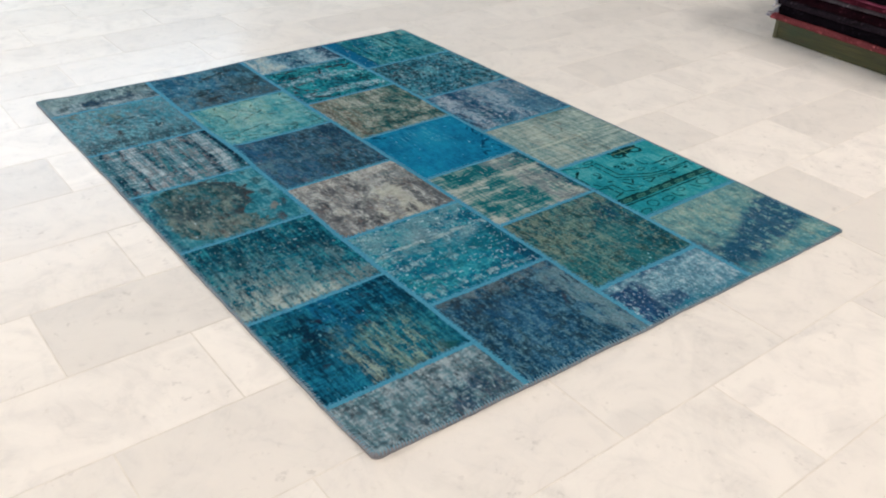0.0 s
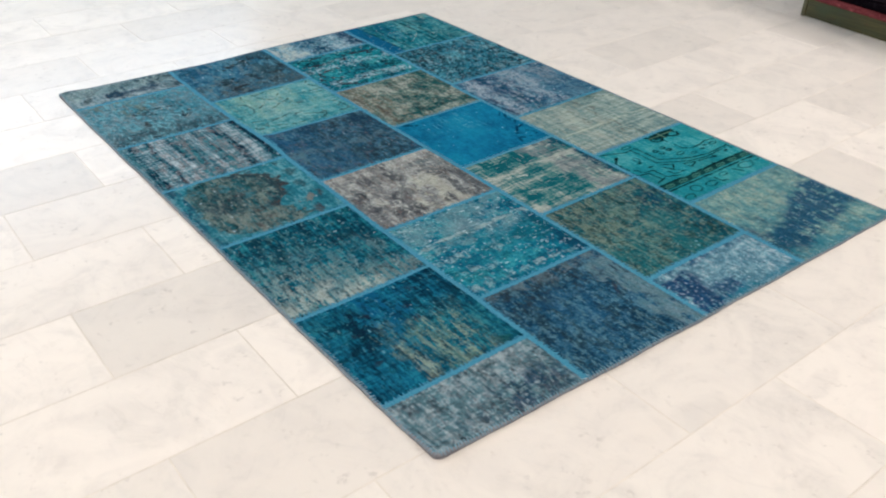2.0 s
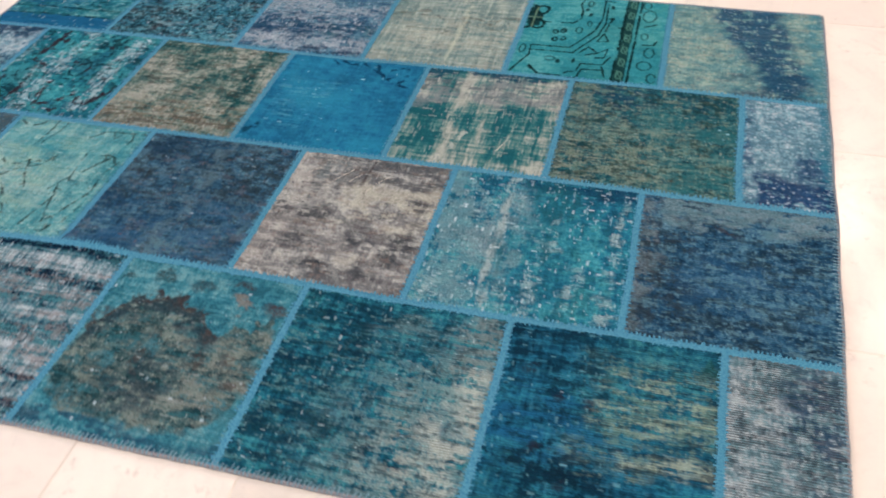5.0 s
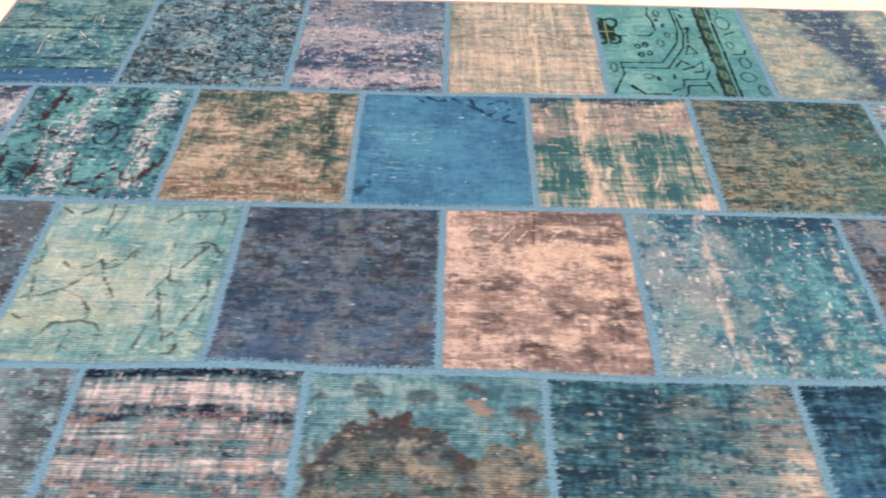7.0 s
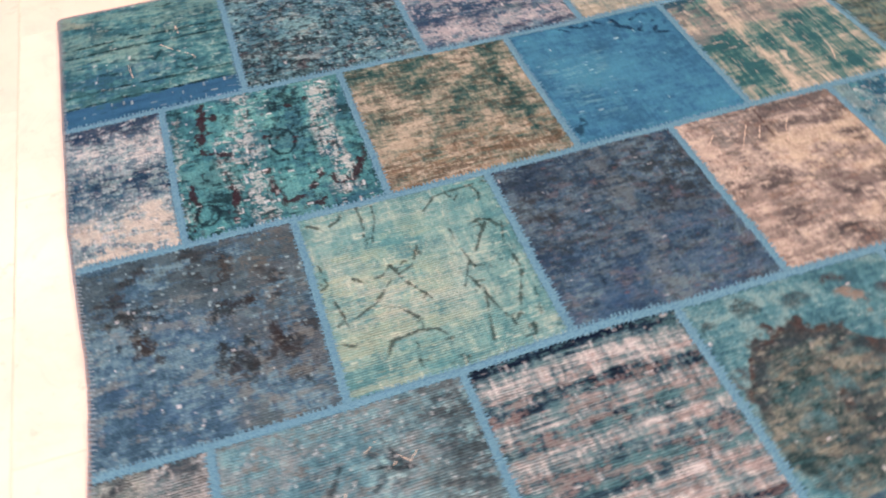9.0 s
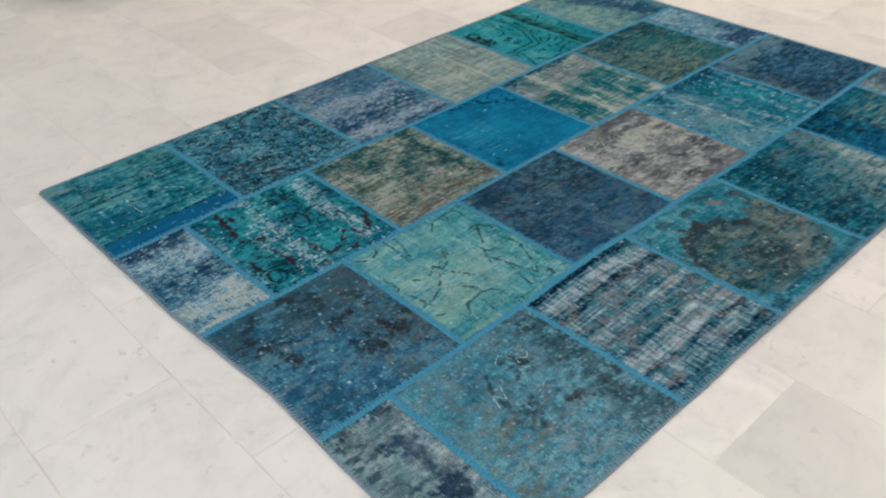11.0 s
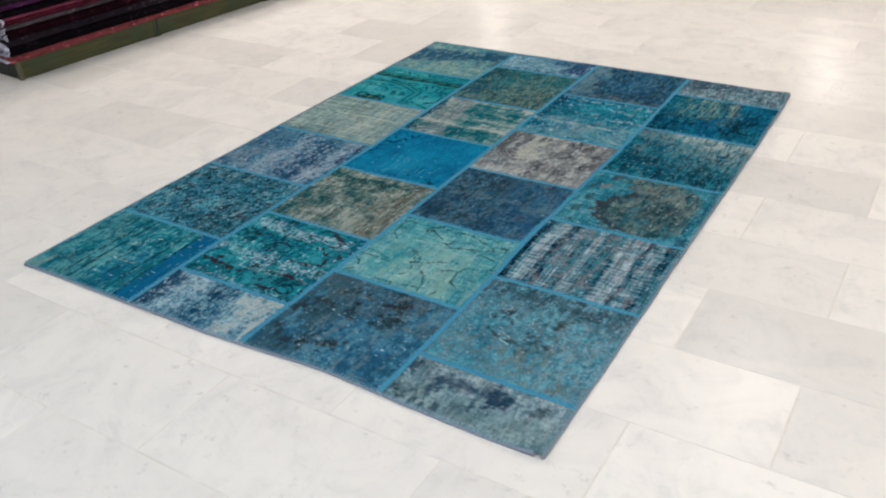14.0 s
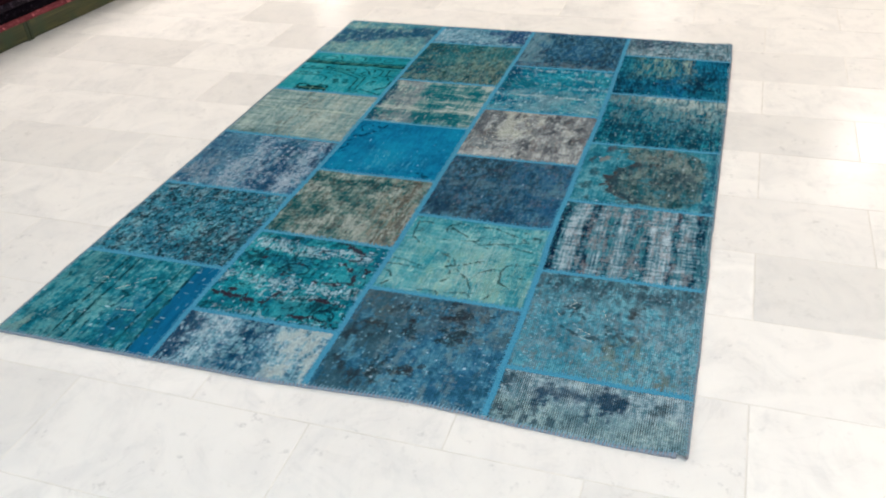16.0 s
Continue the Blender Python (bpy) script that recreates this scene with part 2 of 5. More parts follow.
def rug_z(x, y):
    h = THICK + 0.0012 * math.sin(3.1 * x + 1.7 * y) + 0.0010 * math.sin(5.3 * y - 2.2 * x + 1)
    h += 0.010 * math.exp(-((x - 0.445) / 0.022) ** 2 - ((y - 1.53) / 0.11) ** 2)
    h += 0.008 * max(0.0, 1 - math.hypot(x, y) / 0.13) ** 1.5 + 0.008 * max(0.0, 1 - math.hypot(x, y - 2.4) / 0.10)
    return h


rug = thing("patchwork_rug", "blue turquoise patchwork rug of worn pieces on marble", "rug")


def seam_curve(k, y):
    """A column seam wanders by a few millimetres."""
    if k == 0:
        return -0.012 * math.sin(math.pi * min(1.2, max(0.0, y)) / 2.4) ** 0.45 - 0.006 * max(0.0, y / 1.2 - 1) ** 1.5
    return XS[k] + (0.003 * math.sin(4.1 * y + 2 * k) if k < 4 else 0.0)


def patch_point(c, r, u, v, gap=0.0062):
    """A place on a piece of the rug: u across, v along."""
    y0, y1 = SEAMS[c][r], SEAMS[c][r + 1]
    ga, gb = gap if c > 0 else 0.0015, gap if c < 3 else 0.0015
    gc, gd = gap if y0 > 0 else 0.0015, gap if y1 < 2.39 else 0.0015
    y = y0 + gc + v * (y1 - y0 - gc - gd)
    xa, xb = seam_curve(c, y) + ga, seam_curve(c + 1, y) - gb
    x = xa + u * (xb - xa)
    x += 0.0012 * noise.noise((x * 30, y * 30, c)) * (u in (0, 1))
    y += 0.0012 * noise.noise((x * 30, y * 30, c + 9)) * (v in (0, 1))
    return (*rug_base(x, y), rug_z(x, y))


def knots(r, g, b):
    """Dyed wool: the colour of a clean tuft. Blue dyes lean to green, undyed wool is greyer than it looks."""
    if b > g:
        r, b = r * 0.84, b - 0.22 * (b - g)
    elif r > b:
        r, b = r - 0.05 * (r - b), b + 0.10 * (r - b)
    c = rgb(r, g, b)
    return np.array([x * d for x, d in zip((c[0] + 0.0008, c[1] + 0.001, c[2]), (0.735, 0.93, 1.13))])


KNOT = 0.0025


def wool_material(name, rib, grainy=0.22):
    """Short worn wool: each knot brings its own dye, the material adds fibre grain, weft ribs and relief."""
    m = Mat(name, 0.95, 0, 0.0)
    dye = m.t.nodes.new("ShaderNodeVertexColor")
    dye.layer_name = "dye"
    base = m.coords()
    fine = m.noise(m.coords(scale=(1.5, 0.8, 1)), 330, 3, 0.65)
    fibre = m.t.nodes.new("ShaderNodeVectorMath")
    fibre.operation = "SCALE"
    m.put(fibre.inputs[0], dye.outputs[0])
    m.put(fibre.inputs["Scale"], m.span(fine, 0.25, 0.78, 1 - 1.7 * grainy, 1 + 1.6 * grainy))
    c = fibre.outputs[0]
    w = m.t.nodes.new("ShaderNodeTexWave")
    w.bands_direction = "X"
    m.put(w.inputs["Vector"], base)
    w.inputs["Scale"].default_value = 62
    w.inputs["Distortion"].default_value = 1.2
    w.inputs["Detail"].default_value = 2
    w.inputs["Detail Scale"].default_value = 2.0
    thin = m.span(m.noise(m.coords(scale=(1, 0.6, 1)), 24, 3, 0.6), 0.35, 0.65, 0.35, 1.3)
    c = m.mix(m.math("MULTIPLY", m.span(w.outputs["Fac"], 0.15, 0.8, rib * 2, 0.0), thin, True), c, (0.012, 0.02, 0.025))
    m.colour(c)
    m.bump(m.math("ADD", m.math("MULTIPLY", w.outputs["Fac"], 0.8), fine), 0.5, 0.0016)
    return m.m


RIBS = {k: wool_material(f"knotted_wool_{k}", v, g) for k, v, g in (("smooth", 0.06, 0.08), ("plain", 0.16, 0.17), ("ribbed", 0.30, 0.2))}


def ease(x, a, b):
    t = np.clip((x - a) / (b - a), 0, 1)
    return t * t * (3 - 2 * t)


class Wool:
    """The dye of every knot of one piece. p runs along the rug from the piece's far end, q across it towards the long edge at x = 0."""

    def __init__(self, c, r):
        self.c, self.r = c, r
        self.w, self.h = XS[c + 1] - XS[c], SEAMS[c][r + 1] - SEAMS[c][r]
        nq, n_p = int(self.w / KNOT), int(self.h / KNOT)
        self.P, self.Q = np.meshgrid(np.linspace(0, 1, n_p + 1), np.linspace(0, 1, nq + 1))
        self.X, self.Y = self.P * self.h, self.Q * self.w
        self.rs = np.random.RandomState(100 + c * 17 + r)
        self.C = np.zeros((*self.P.shape, 3))
        self.spot = self.rs.normal(size=self.P.shape)

    def noise(self, fx, fy, octaves=3, gain=0.62):
        """Smooth noise with so many waves per metre along p and q; mean 0, deviation 1."""
        out, amp = np.zeros(self.P.shape), 1.0
        for _ in range(octaves):
            gx, gy = self.X * fx + self.rs.rand(), self.Y * fy + self.rs.rand()
            ix, iy = gx.astype(int), gy.astype(int)
            tx, ty = gx - ix, gy - iy
            tx, ty = tx * tx * (3 - 2 * tx), ty * ty * (3 - 2 * ty)
            lat = self.rs.rand(iy.max() + 2, ix.max() + 2)
            out += amp * ((lat[iy, ix] * (1 - tx) + lat[iy, ix + 1] * tx) * (1 - ty) + (lat[iy + 1, ix] * (1 - tx) + lat[iy + 1, ix + 1] * tx) * ty)
            amp, fx, fy = amp * gain, fx * 2, fy * 2
        return (out - out.mean()) / out.std()

    def zone(self, p=None, q=None, at=None, r=None, soft=0.05, wob=0.035, lean=0.0):
        """A part of the piece: a stretch of p, of q, or an oval; its border wanders."""
        a = self.P + wob * self.noise(14, 14, 4) + lean * (self.Q - 0.5)
        b = self.Q + wob * self.noise(14, 14, 4)
        k = np.ones(self.P.shape)
        if at:
            d = np.hypot((a - at[0]) / r[0], (b - at[1]) / r[1])
            return 1 - ease(d, 1 - soft * 4, 1 + soft * 2)
        for x, span in ((a, p), (b, q)):
            if span:
                if span[0] > 0:
                    k = k * ease(x, span[0] - soft, span[0] + soft)
                if span[1] < 1:
                    k = k * (1 - ease(x, span[1] - soft, span[1] + soft))
        return k

    def put(self, col, mask):
        m = np.clip(mask, 0, 1)[..., None]
        self.C = self.C * (1 - m) + (knots(*col) if len(np.shape(col)) == 1 else col) * m
        return self

    def ramp(self, v, cols):
        """Colours from dark to light, by a value of mean 0 and deviation 1."""
        at = np.linspace(-1.7, 1.7, len(cols))
        ks = np.array([knots(*c) for c in cols])
        return np.stack([np.interp(v, at, ks[:, i]) for i in range(3)], -1)

    def tones(self, cols, fx=12, fy=16, mix=(0.5, 0.45, 0.45, 0.4), mask=1.0, streak=(28, 190)):
        """Base dye: wide clouds, tufts, weft streaks and single knots, in these shares."""
        v = mix[0] * self.noise(fx, fy, 3) + 1.15 * mix[1] * self.noise(60, 80, 3, 0.8) + mix[2] * (0.80 * self.noise(*streak, 2) + 0.65 * self.noise(streak[1], streak[0], 2)) + 0.85 * mix[3] * self.spot
        return self.put(self.ramp(v / (0.9 * np.sqrt(np.square(mix).sum())), cols), mask * np.ones(self.P.shape))

    def mottle(self, cols, cover, fx, fy, amount=0.85, where=None, rag=0.75, hard=0.55, octaves=4):
        """Stains over a share of the piece, ragged knot by knot."""
        n = self.noise(fx * 1.1, fy * 1.7, octaves, 0.72) + rag * (0.42 * self.spot + 0.50 * self.noise(24, 180, 2) + 0.42 * self.noise(180, 30, 2))
        k = 1.0 if where is None else where
        sel = n[np.broadcast_to(k, n.shape) > 0.3] if where is not None and (where > 0.3).any() else n.ravel()
        t = np.quantile(sel, 1 - cover)
        col = cols if len(np.shape(cols)) == 1 else self.ramp(0.6 * self.noise(40, 90, 2) + 0.8 * self.spot, cols)
        return self.put(col, ease(n, t - hard, t + hard) * amount * k)

    def flecks(self, col, n, lx, ly, amount=0.85, where=None, vary=0.7, cross=0.4):
        """Single short threads of so many metres along p and q that show on top."""
        rows, columns = self.P.shape
        k = None if where is None else where
        col = knots(*col)
        long, short = lx, ly
        for _ in range(n):
            i, j = self.rs.randint(rows), self.rs.randint(columns)
            if k is not None and k[i, j] < self.rs.rand():
                continue
            s = 1 + vary * (2 * self.rs.rand() - 1)
            lx, ly = (short, long) if self.rs.rand() < cross else (long, short)
            a, b = max(1, int(round(0.85 * ly / KNOT * s))), max(1, int(round(0.8 * lx / KNOT * s)))
            f = amount * (0.25 + 0.55 * self.rs.rand())
            self.C[i:i + a, j:j + b] = self.C[i:i + a, j:j + b] * (1 - f) + col * f
        return self

    def stroke(self, pts, width, col, amount=0.95, rag=0.7, gaps=0.12, shut=False):
        """An old line of the drawing through points (p, q), worn away here and there."""
        pts = list(pts) + ([pts[0]] if shut else [])
        d = np.full(self.P.shape, 9.0)
        for (pa, qa), (pb, qb) in zip(pts, pts[1:]):
            ax, ay, bx, by = pa * self.h, qa * self.w, pb * self.h, qb * self.w
            ln = max(1e-9, (bx - ax) ** 2 + (by - ay) ** 2)
            t = np.clip(((self.X - ax) * (bx - ax) + (self.Y - ay) * (by - ay)) / ln, 0, 1)
            d = np.minimum(d, np.hypot(self.X - ax - t * (bx - ax), self.Y - ay - t * (by - ay)))
        d = d + rag * width * 0.28 * (0.5 * self.spot + 0.8 * self.noise(60, 60, 2))
        worn = ease(self.noise(45, 45, 2), np.quantile(self.spot, gaps) - 0.3, np.quantile(self.spot, gaps) + 0.3) if gaps > 0 else 1.0
        return self.put(col, (1 - ease(d, width * 0.35, width * 0.35 + KNOT * 0.9)) * amount * worn)

    def ring(self, p, q, rp, rq, width, col, n=9, **how):
        return self.stroke([(p + rp * math.cos(6.2832 * k / n), q + rq * math.sin(6.2832 * k / n)) for k in range(n + 1)], width, col, **how)

    def fronds(self, p, q, turn, size, width, col, n=5, spread=1.0):
        """A worn leaf: strokes fanned out from its foot."""
        for k in range(n):
            a = turn + spread * (k / max(1, n - 1) - 0.5) + self.rs.uniform(-0.12, 0.12)
            s = size * self.rs.uniform(0.6, 1.0)
            b = a + self.rs.uniform(-0.5, 0.5)
            mid = (p + 0.5 * s * math.cos(a), q + 0.5 * s * math.sin(a))
            self.stroke([(p, q), mid, (mid[0] + 0.5 * s * math.cos(b), mid[1] + 0.5 * s * math.sin(b))], width * self.rs.uniform(0.6, 1.1), col, 0.72, 1.8, 0.25)
        return self

    def mesh(self, name, material):
        n = 26
        u = np.linspace(0, 1, n + 1)
        coarse = np.array([[patch_point(self.c, self.r, a, b) for a in u] for b in u])
        rows, columns = self.P.shape[1], self.P.shape[0]
        fu, fv = np.meshgrid(np.linspace(0, n, columns), np.linspace(0, n, rows))
        iu, iv = np.minimum(fu.astype(int), n - 1), np.minimum(fv.astype(int), n - 1)
        tu, tv = (fu - iu)[..., None], (fv - iv)[..., None]
        co = (coarse[iv, iu] * (1 - tu) + coarse[iv, iu + 1] * tu) * (1 - tv) + (coarse[iv + 1, iu] * (1 - tu) + coarse[iv + 1, iu + 1] * tu) * tv
        dye = np.clip(self.C[::-1, ::-1].transpose(1, 0, 2), 0.0008, 0.85)
        lum = dye.mean(-1)
        co[..., 2] += 0.00035 * self.spot.T + 0.0006 * np.clip((0.12 - lum) / 0.12, -1, 1)
        j, i = np.meshgrid(np.arange(rows), np.arange(columns), indexing="ij")
        edge = np.minimum(np.minimum(i, columns - 1 - i), np.minimum(j, rows - 1 - j))
        co[..., 2] -= np.where(edge == 0, 0.0018, np.where(edge == 1, 0.0006, 0.0))
        idx = j * columns + i
        faces = np.stack([idx[:-1, :-1], idx[:-1, 1:], idx[1:, 1:], idx[1:, :-1]], -1).reshape(-1, 4)
        rim = np.concatenate([idx[0, :-1], idx[:-1, -1], idx[-1, :0:-1], idx[:0:-1, 0]])
        low = co.reshape(-1, 3)[rim] - (0, 0, 0.0035)
        base = rows * columns + np.arange(len(rim))
        skirt = np.stack([rim, base, np.roll(base, -1), np.roll(rim, -1)], -1)
        verts = np.concatenate([co.reshape(-1, 3), low])
        faces = np.concatenate([faces, skirt])
        tint = np.concatenate([dye.reshape(-1, 3), dye.reshape(-1, 3)[rim]])
        me = bpy.data.meshes.new(name)
        me.vertices.add(len(verts))
        me.vertices.foreach_set("co", verts.ravel())
        me.loops.add(faces.size)
        me.loops.foreach_set("vertex_index", faces.ravel().astype(np.int32))
        me.polygons.add(len(faces))
        me.polygons.foreach_set("loop_start", np.arange(0, faces.size, 4, dtype=np.int32))
        me.update(calc_edges=True)
        att = me.color_attributes.new("dye", "FLOAT_COLOR", "POINT")
        att.data.foreach_set("color", np.concatenate([tint, np.ones((len(tint), 1))], 1).astype(np.float32).ravel())
        me.polygons.foreach_set("use_smooth", np.ones(len(faces), dtype=bool))
        me.materials.append(material)
        return me


WINE, WHITE = (66, 34, 44), (222, 228, 226)
BLUES = ((4, 46, 74), (8, 76, 112), (14, 98, 134), (54, 130, 152))


def grey_end(w):
    w.tones(((104, 116, 120), (134, 146, 148), (156, 164, 162), (184, 186, 180)), mix=(0.3, 0.40, 0.5, 0.4))
    w.mottle(((70, 84, 94), (96, 108, 114)), 0.22, 38, 60, 0.7)
    w.mottle((30, 62, 92), 0.5, 26, 40, 0.85, w.zone(at=(0.78, 0.28), r=(0.4, 0.42), soft=0.15))
    w.mottle((54, 64, 72), 0.07, 40, 40, 0.85).mottle((112, 96, 92), 0.10, 24, 40, 0.4)
    w.flecks((50, 64, 76), 140, 0.010, 0.003, 0.6).flecks((196, 198, 192), 220, 0.008, 0.003, 0.6)


def deep_blue(w):
    w.tones(((2, 50, 72), (2, 80, 106), (6, 100, 128), (26, 122, 142)), 9, 14, (0.6, 0.35, 0.6, 0.3), streak=(16, 190))
    w.tones(((2, 62, 82), (8, 90, 112), (18, 110, 126), (64, 138, 140)), 9, 14, mask=0.85 * w.zone(p=(0.40, 1), q=(0, 0.55), soft=0.16) + 0.5 * w.zone(at=(0.2, 0.85), r=(0.25, 0.2), soft=0.15))
    w.mottle(((62, 106, 104), (122, 142, 120)), 0.44, 18, 50, 0.70, w.zone(p=(0.42, 1), q=(0.15, 0.60), soft=0.10), 0.9)
    w.mottle((158, 166, 138), 0.28, 14, 70, 0.75, w.zone(p=(0.46, 1), q=(0.17, 0.46), soft=0.07), 0.9)
    w.mottle((172, 174, 146), 0.62, 16, 70, 0.75, w.zone(p=(0.62, 1), q=(0.585, 0.655), soft=0.03, wob=0.02), 0.7)
    w.mottle((120, 136, 118), 0.40, 14, 70, 0.65, w.zone(p=(0.30, 0.70), q=(0.56, 0.68), soft=0.05), 0.9)
    w.mottle((2, 96, 138), 0.40, 12, 30, 0.7, w.zone(p=(0, 0.50), q=(0.36, 0.70), soft=0.10), 0.8)
    w.stroke([(0, 0.68), (0.14, 0.70), (0.30, 0.73), (0.42, 0.76), (0.50, 0.86), (0.55, 1.0)], 0.013, (4, 36, 52), 0.8, 1.4, 0.15)
    w.mottle((4, 38, 60), 0.48, 26, 44, 0.85, w.zone(at=(0.30, 0.74), r=(0.26, 0.18), soft=0.16), 0.9)
    w.mottle((4, 40, 62), 0.50, 22, 44, 0.80, w.zone(at=(0.34, 0.26), r=(0.16, 0.26), soft=0.16), 0.9)
    w.mottle((4, 42, 62), 0.14, 22, 60, 0.7)
    for p, q in ((0.37, 0.79), (0.68, 0.81), (0.13, 0.24), (0.29, 0.39), (0.20, 0.64), (0.43, 0.40)):
        w.mottle((50, 42, 56), 0.7, 60, 60, 0.7, w.zone(at=(p, q), r=(0.035, 0.03), soft=0.1, wob=0.01))
    w.mottle((20, 72, 70), 0.7, 50, 50, 0.8, w.zone(at=(0.95, 0.1), r=(0.05, 0.07), soft=0.1))
    w.flecks((150, 186, 190), 150, 0.010, 0.003, 0.65, w.zone(p=(0, 0.6))).flecks((70, 140, 160), 260, 0.014, 0.003, 0.55, cross=0.25)
    w.flecks(WHITE, 22, 0.012, 0.004, 0.85, w.zone(at=(0.24, 0.38), r=(0.1, 0.22), soft=0.15)).flecks((4, 36, 58), 240, 0.014, 0.003, 0.65, cross=0.25)


def teal_worn(w):
    w.tones(((2, 60, 78), (4, 90, 110), (12, 110, 126), (50, 138, 142)), 10, 14, (0.5, 0.45, 0.6, 0.35), streak=(18, 190))
    fade = ease(w.P + 0.07 * w.noise(9, 9, 3), 0.05, 0.75) * ease(w.Q + 0.07 * w.noise(9, 9, 3), 0.10, 0.75)
    w.mottle(((86, 126, 126), (140, 158, 150)), 0.55, 26, 40, 0.80, np.clip(1.7 * fade, 0, 1), 1.1, 0.8)
    w.mottle(((80, 112, 114), (116, 136, 132)), 0.55, 12, 60, 0.70, w.zone(p=(0.36, 0.82), q=(0.06, 0.22), soft=0.05), 1.0)
    w.mottle(((60, 116, 118), (112, 146, 140)), 0.22, 30, 60, 0.7, w.zone(p=(0, 0.5), q=(0.2, 1), soft=0.1), 1.1)
    w.mottle(((112, 124, 118), (150, 150, 140)), 0.6, 20, 50, 0.75, w.zone(p=(0.78, 1), q=(0.02, 0.4), soft=0.06), 0.9)
    w.mottle(((170, 170, 154), (202, 196, 176)), 0.75, 18, 44, 0.88, w.zone(p=(0.82, 0.985), q=(0.36, 1), soft=0.07, wob=0.04), 0.8, 0.8)
    w.mottle(((160, 160, 144), (190, 182, 162)), 0.36, 20, 44, 0.7, w.zone(p=(0.6, 0.84), q=(0.6, 1), soft=0.10), 1.0, 0.8)
    w.mottle((2, 46, 68), 0.30, 14, 34, 0.75, w.zone(p=(0, 0.46), soft=0.14), 0.9, 0.8).mottle((4, 58, 70), 0.14, 26, 60, 0.65)
    w.flecks((150, 184, 178), 260, 0.009, 0.003, 0.65).flecks((206, 214, 206), 70, 0.009, 0.003, 0.8).flecks((2, 42, 60), 240, 0.013, 0.003, 0.65, cross=0.25)


def medallion(w):
    w.tones(((36, 100, 114), (52, 122, 134), (70, 138, 146), (110, 160, 160)), 10, 14)
    rim = np.interp(w.P, (0, 0.06, 0.15, 0.3, 0.56, 0.64, 0.72, 0.80, 0.9, 1), (0.46, 0.42, 0.27, 0.215, 0.22, 0.36, 0.37, 0.30, 0.27, 0.30))
    rim = rim + 0.022 * w.noise(34, 34, 3)
    inside = ease(w.Q, rim - 0.012, rim + 0.012)
    corner = np.hypot(np.maximum(0, np.abs(w.P - 0.5) - 0.22), np.maximum(0, w.Q - 0.66) * 1.1) + 0.015 * w.noise(30, 30, 3)
    inside = inside * (1 - ease(corner, 0.25, 0.29))
    w.tones(((32, 62, 66), (60, 90, 88), (90, 108, 102), (134, 140, 126)), 14, 20, (0.5, 0.5, 0.4, 0.4), inside)
    w.mottle(((122, 122, 110), (156, 150, 134)), 0.34, 14, 40, 0.7, inside * w.zone(p=(0.55, 1), q=(0.36, 0.95), soft=0.12))
    w.mottle(((112, 116, 104), (144, 140, 124)), 0.2, 24, 50, 0.65, inside).mottle(((30, 92, 100), (54, 116, 120)), 0.22, 16, 40, 0.65, inside, 0.9)
    w.mottle(((34, 46, 56), (58, 70, 80)), 0.75, 20, 30, 0.85, inside * ease(rim + 0.14 - w.Q, -0.02, 0.05) * w.zone(p=(0.08, 0.66), soft=0.03))
    w.mottle(((38, 52, 62), (60, 72, 82)), 0.6, 20, 26, 0.75, inside * w.zone(at=(0.47, 0.72), r=(0.16, 0.17), soft=0.14))
    w.mottle((78, 60, 54), 0.55, 40, 40, 0.8, inside * ease(rim + 0.05 - w.Q, 0.0, 0.03) * w.zone(p=(0.04, 0.66), soft=0.03))
    for p, q, rp, rq in ((0.65, 0.48, 0.05, 0.08), (0.86, 0.50, 0.06, 0.05), (0.39, 0.56, 0.03, 0.09), (0.05, 0.42, 0.06, 0.06), (0.95, 0.66, 0.05, 0.05)):
        w.mottle((84, 66, 58), 0.6, 40, 40, 0.7, w.zone(at=(p, q), r=(rp, rq), soft=0.14))
    for p, q, rp, rq in ((0.22, 0.63, 0.05, 0.07), (0.14, 0.84, 0.07, 0.06), (0.95, 0.76, 0.06, 0.12), (0.36, 0.5, 0.05, 0.06)):
        w.mottle((66, 122, 130), 0.7, 34, 34, 0.75, w.zone(at=(p, q), r=(rp, rq), soft=0.14))
    for p, q, rp, rq, col in ((0.05, 0.09, 0.05, 0.03, (50, 58, 62)), (0.27, 0.10, 0.055, 0.042, (46, 54, 58)), (0.49, 0.11, 0.06, 0.03, (58, 56, 64)), (0.70, 0.085, 0.055, 0.038, (74, 50, 44)), (0.92, 0.18, 0.06, 0.06, (88, 50, 42))):
        w.put(col, (0.62 + 0.2 * w.spot) * w.zone(at=(p, q), r=(rp, rq), soft=0.10, wob=0.02))
    w.mottle((150, 124, 104), 0.8, 50, 50, 0.75, w.zone(at=(0.74, 0.22), r=(0.05, 0.04), soft=0.1))
    w.mottle((40, 70, 96), 0.5, 20, 30, 0.8, w.zone(q=(0.90, 1), soft=0.05) * (1 - inside))
    w.flecks((178, 176, 164), 260, 0.008, 0.003, 0.65, inside).flecks((30, 44, 48), 320, 0.012, 0.003, 0.7, inside)
    w.flecks(WHITE, 26, 0.006, 0.004, 0.9)


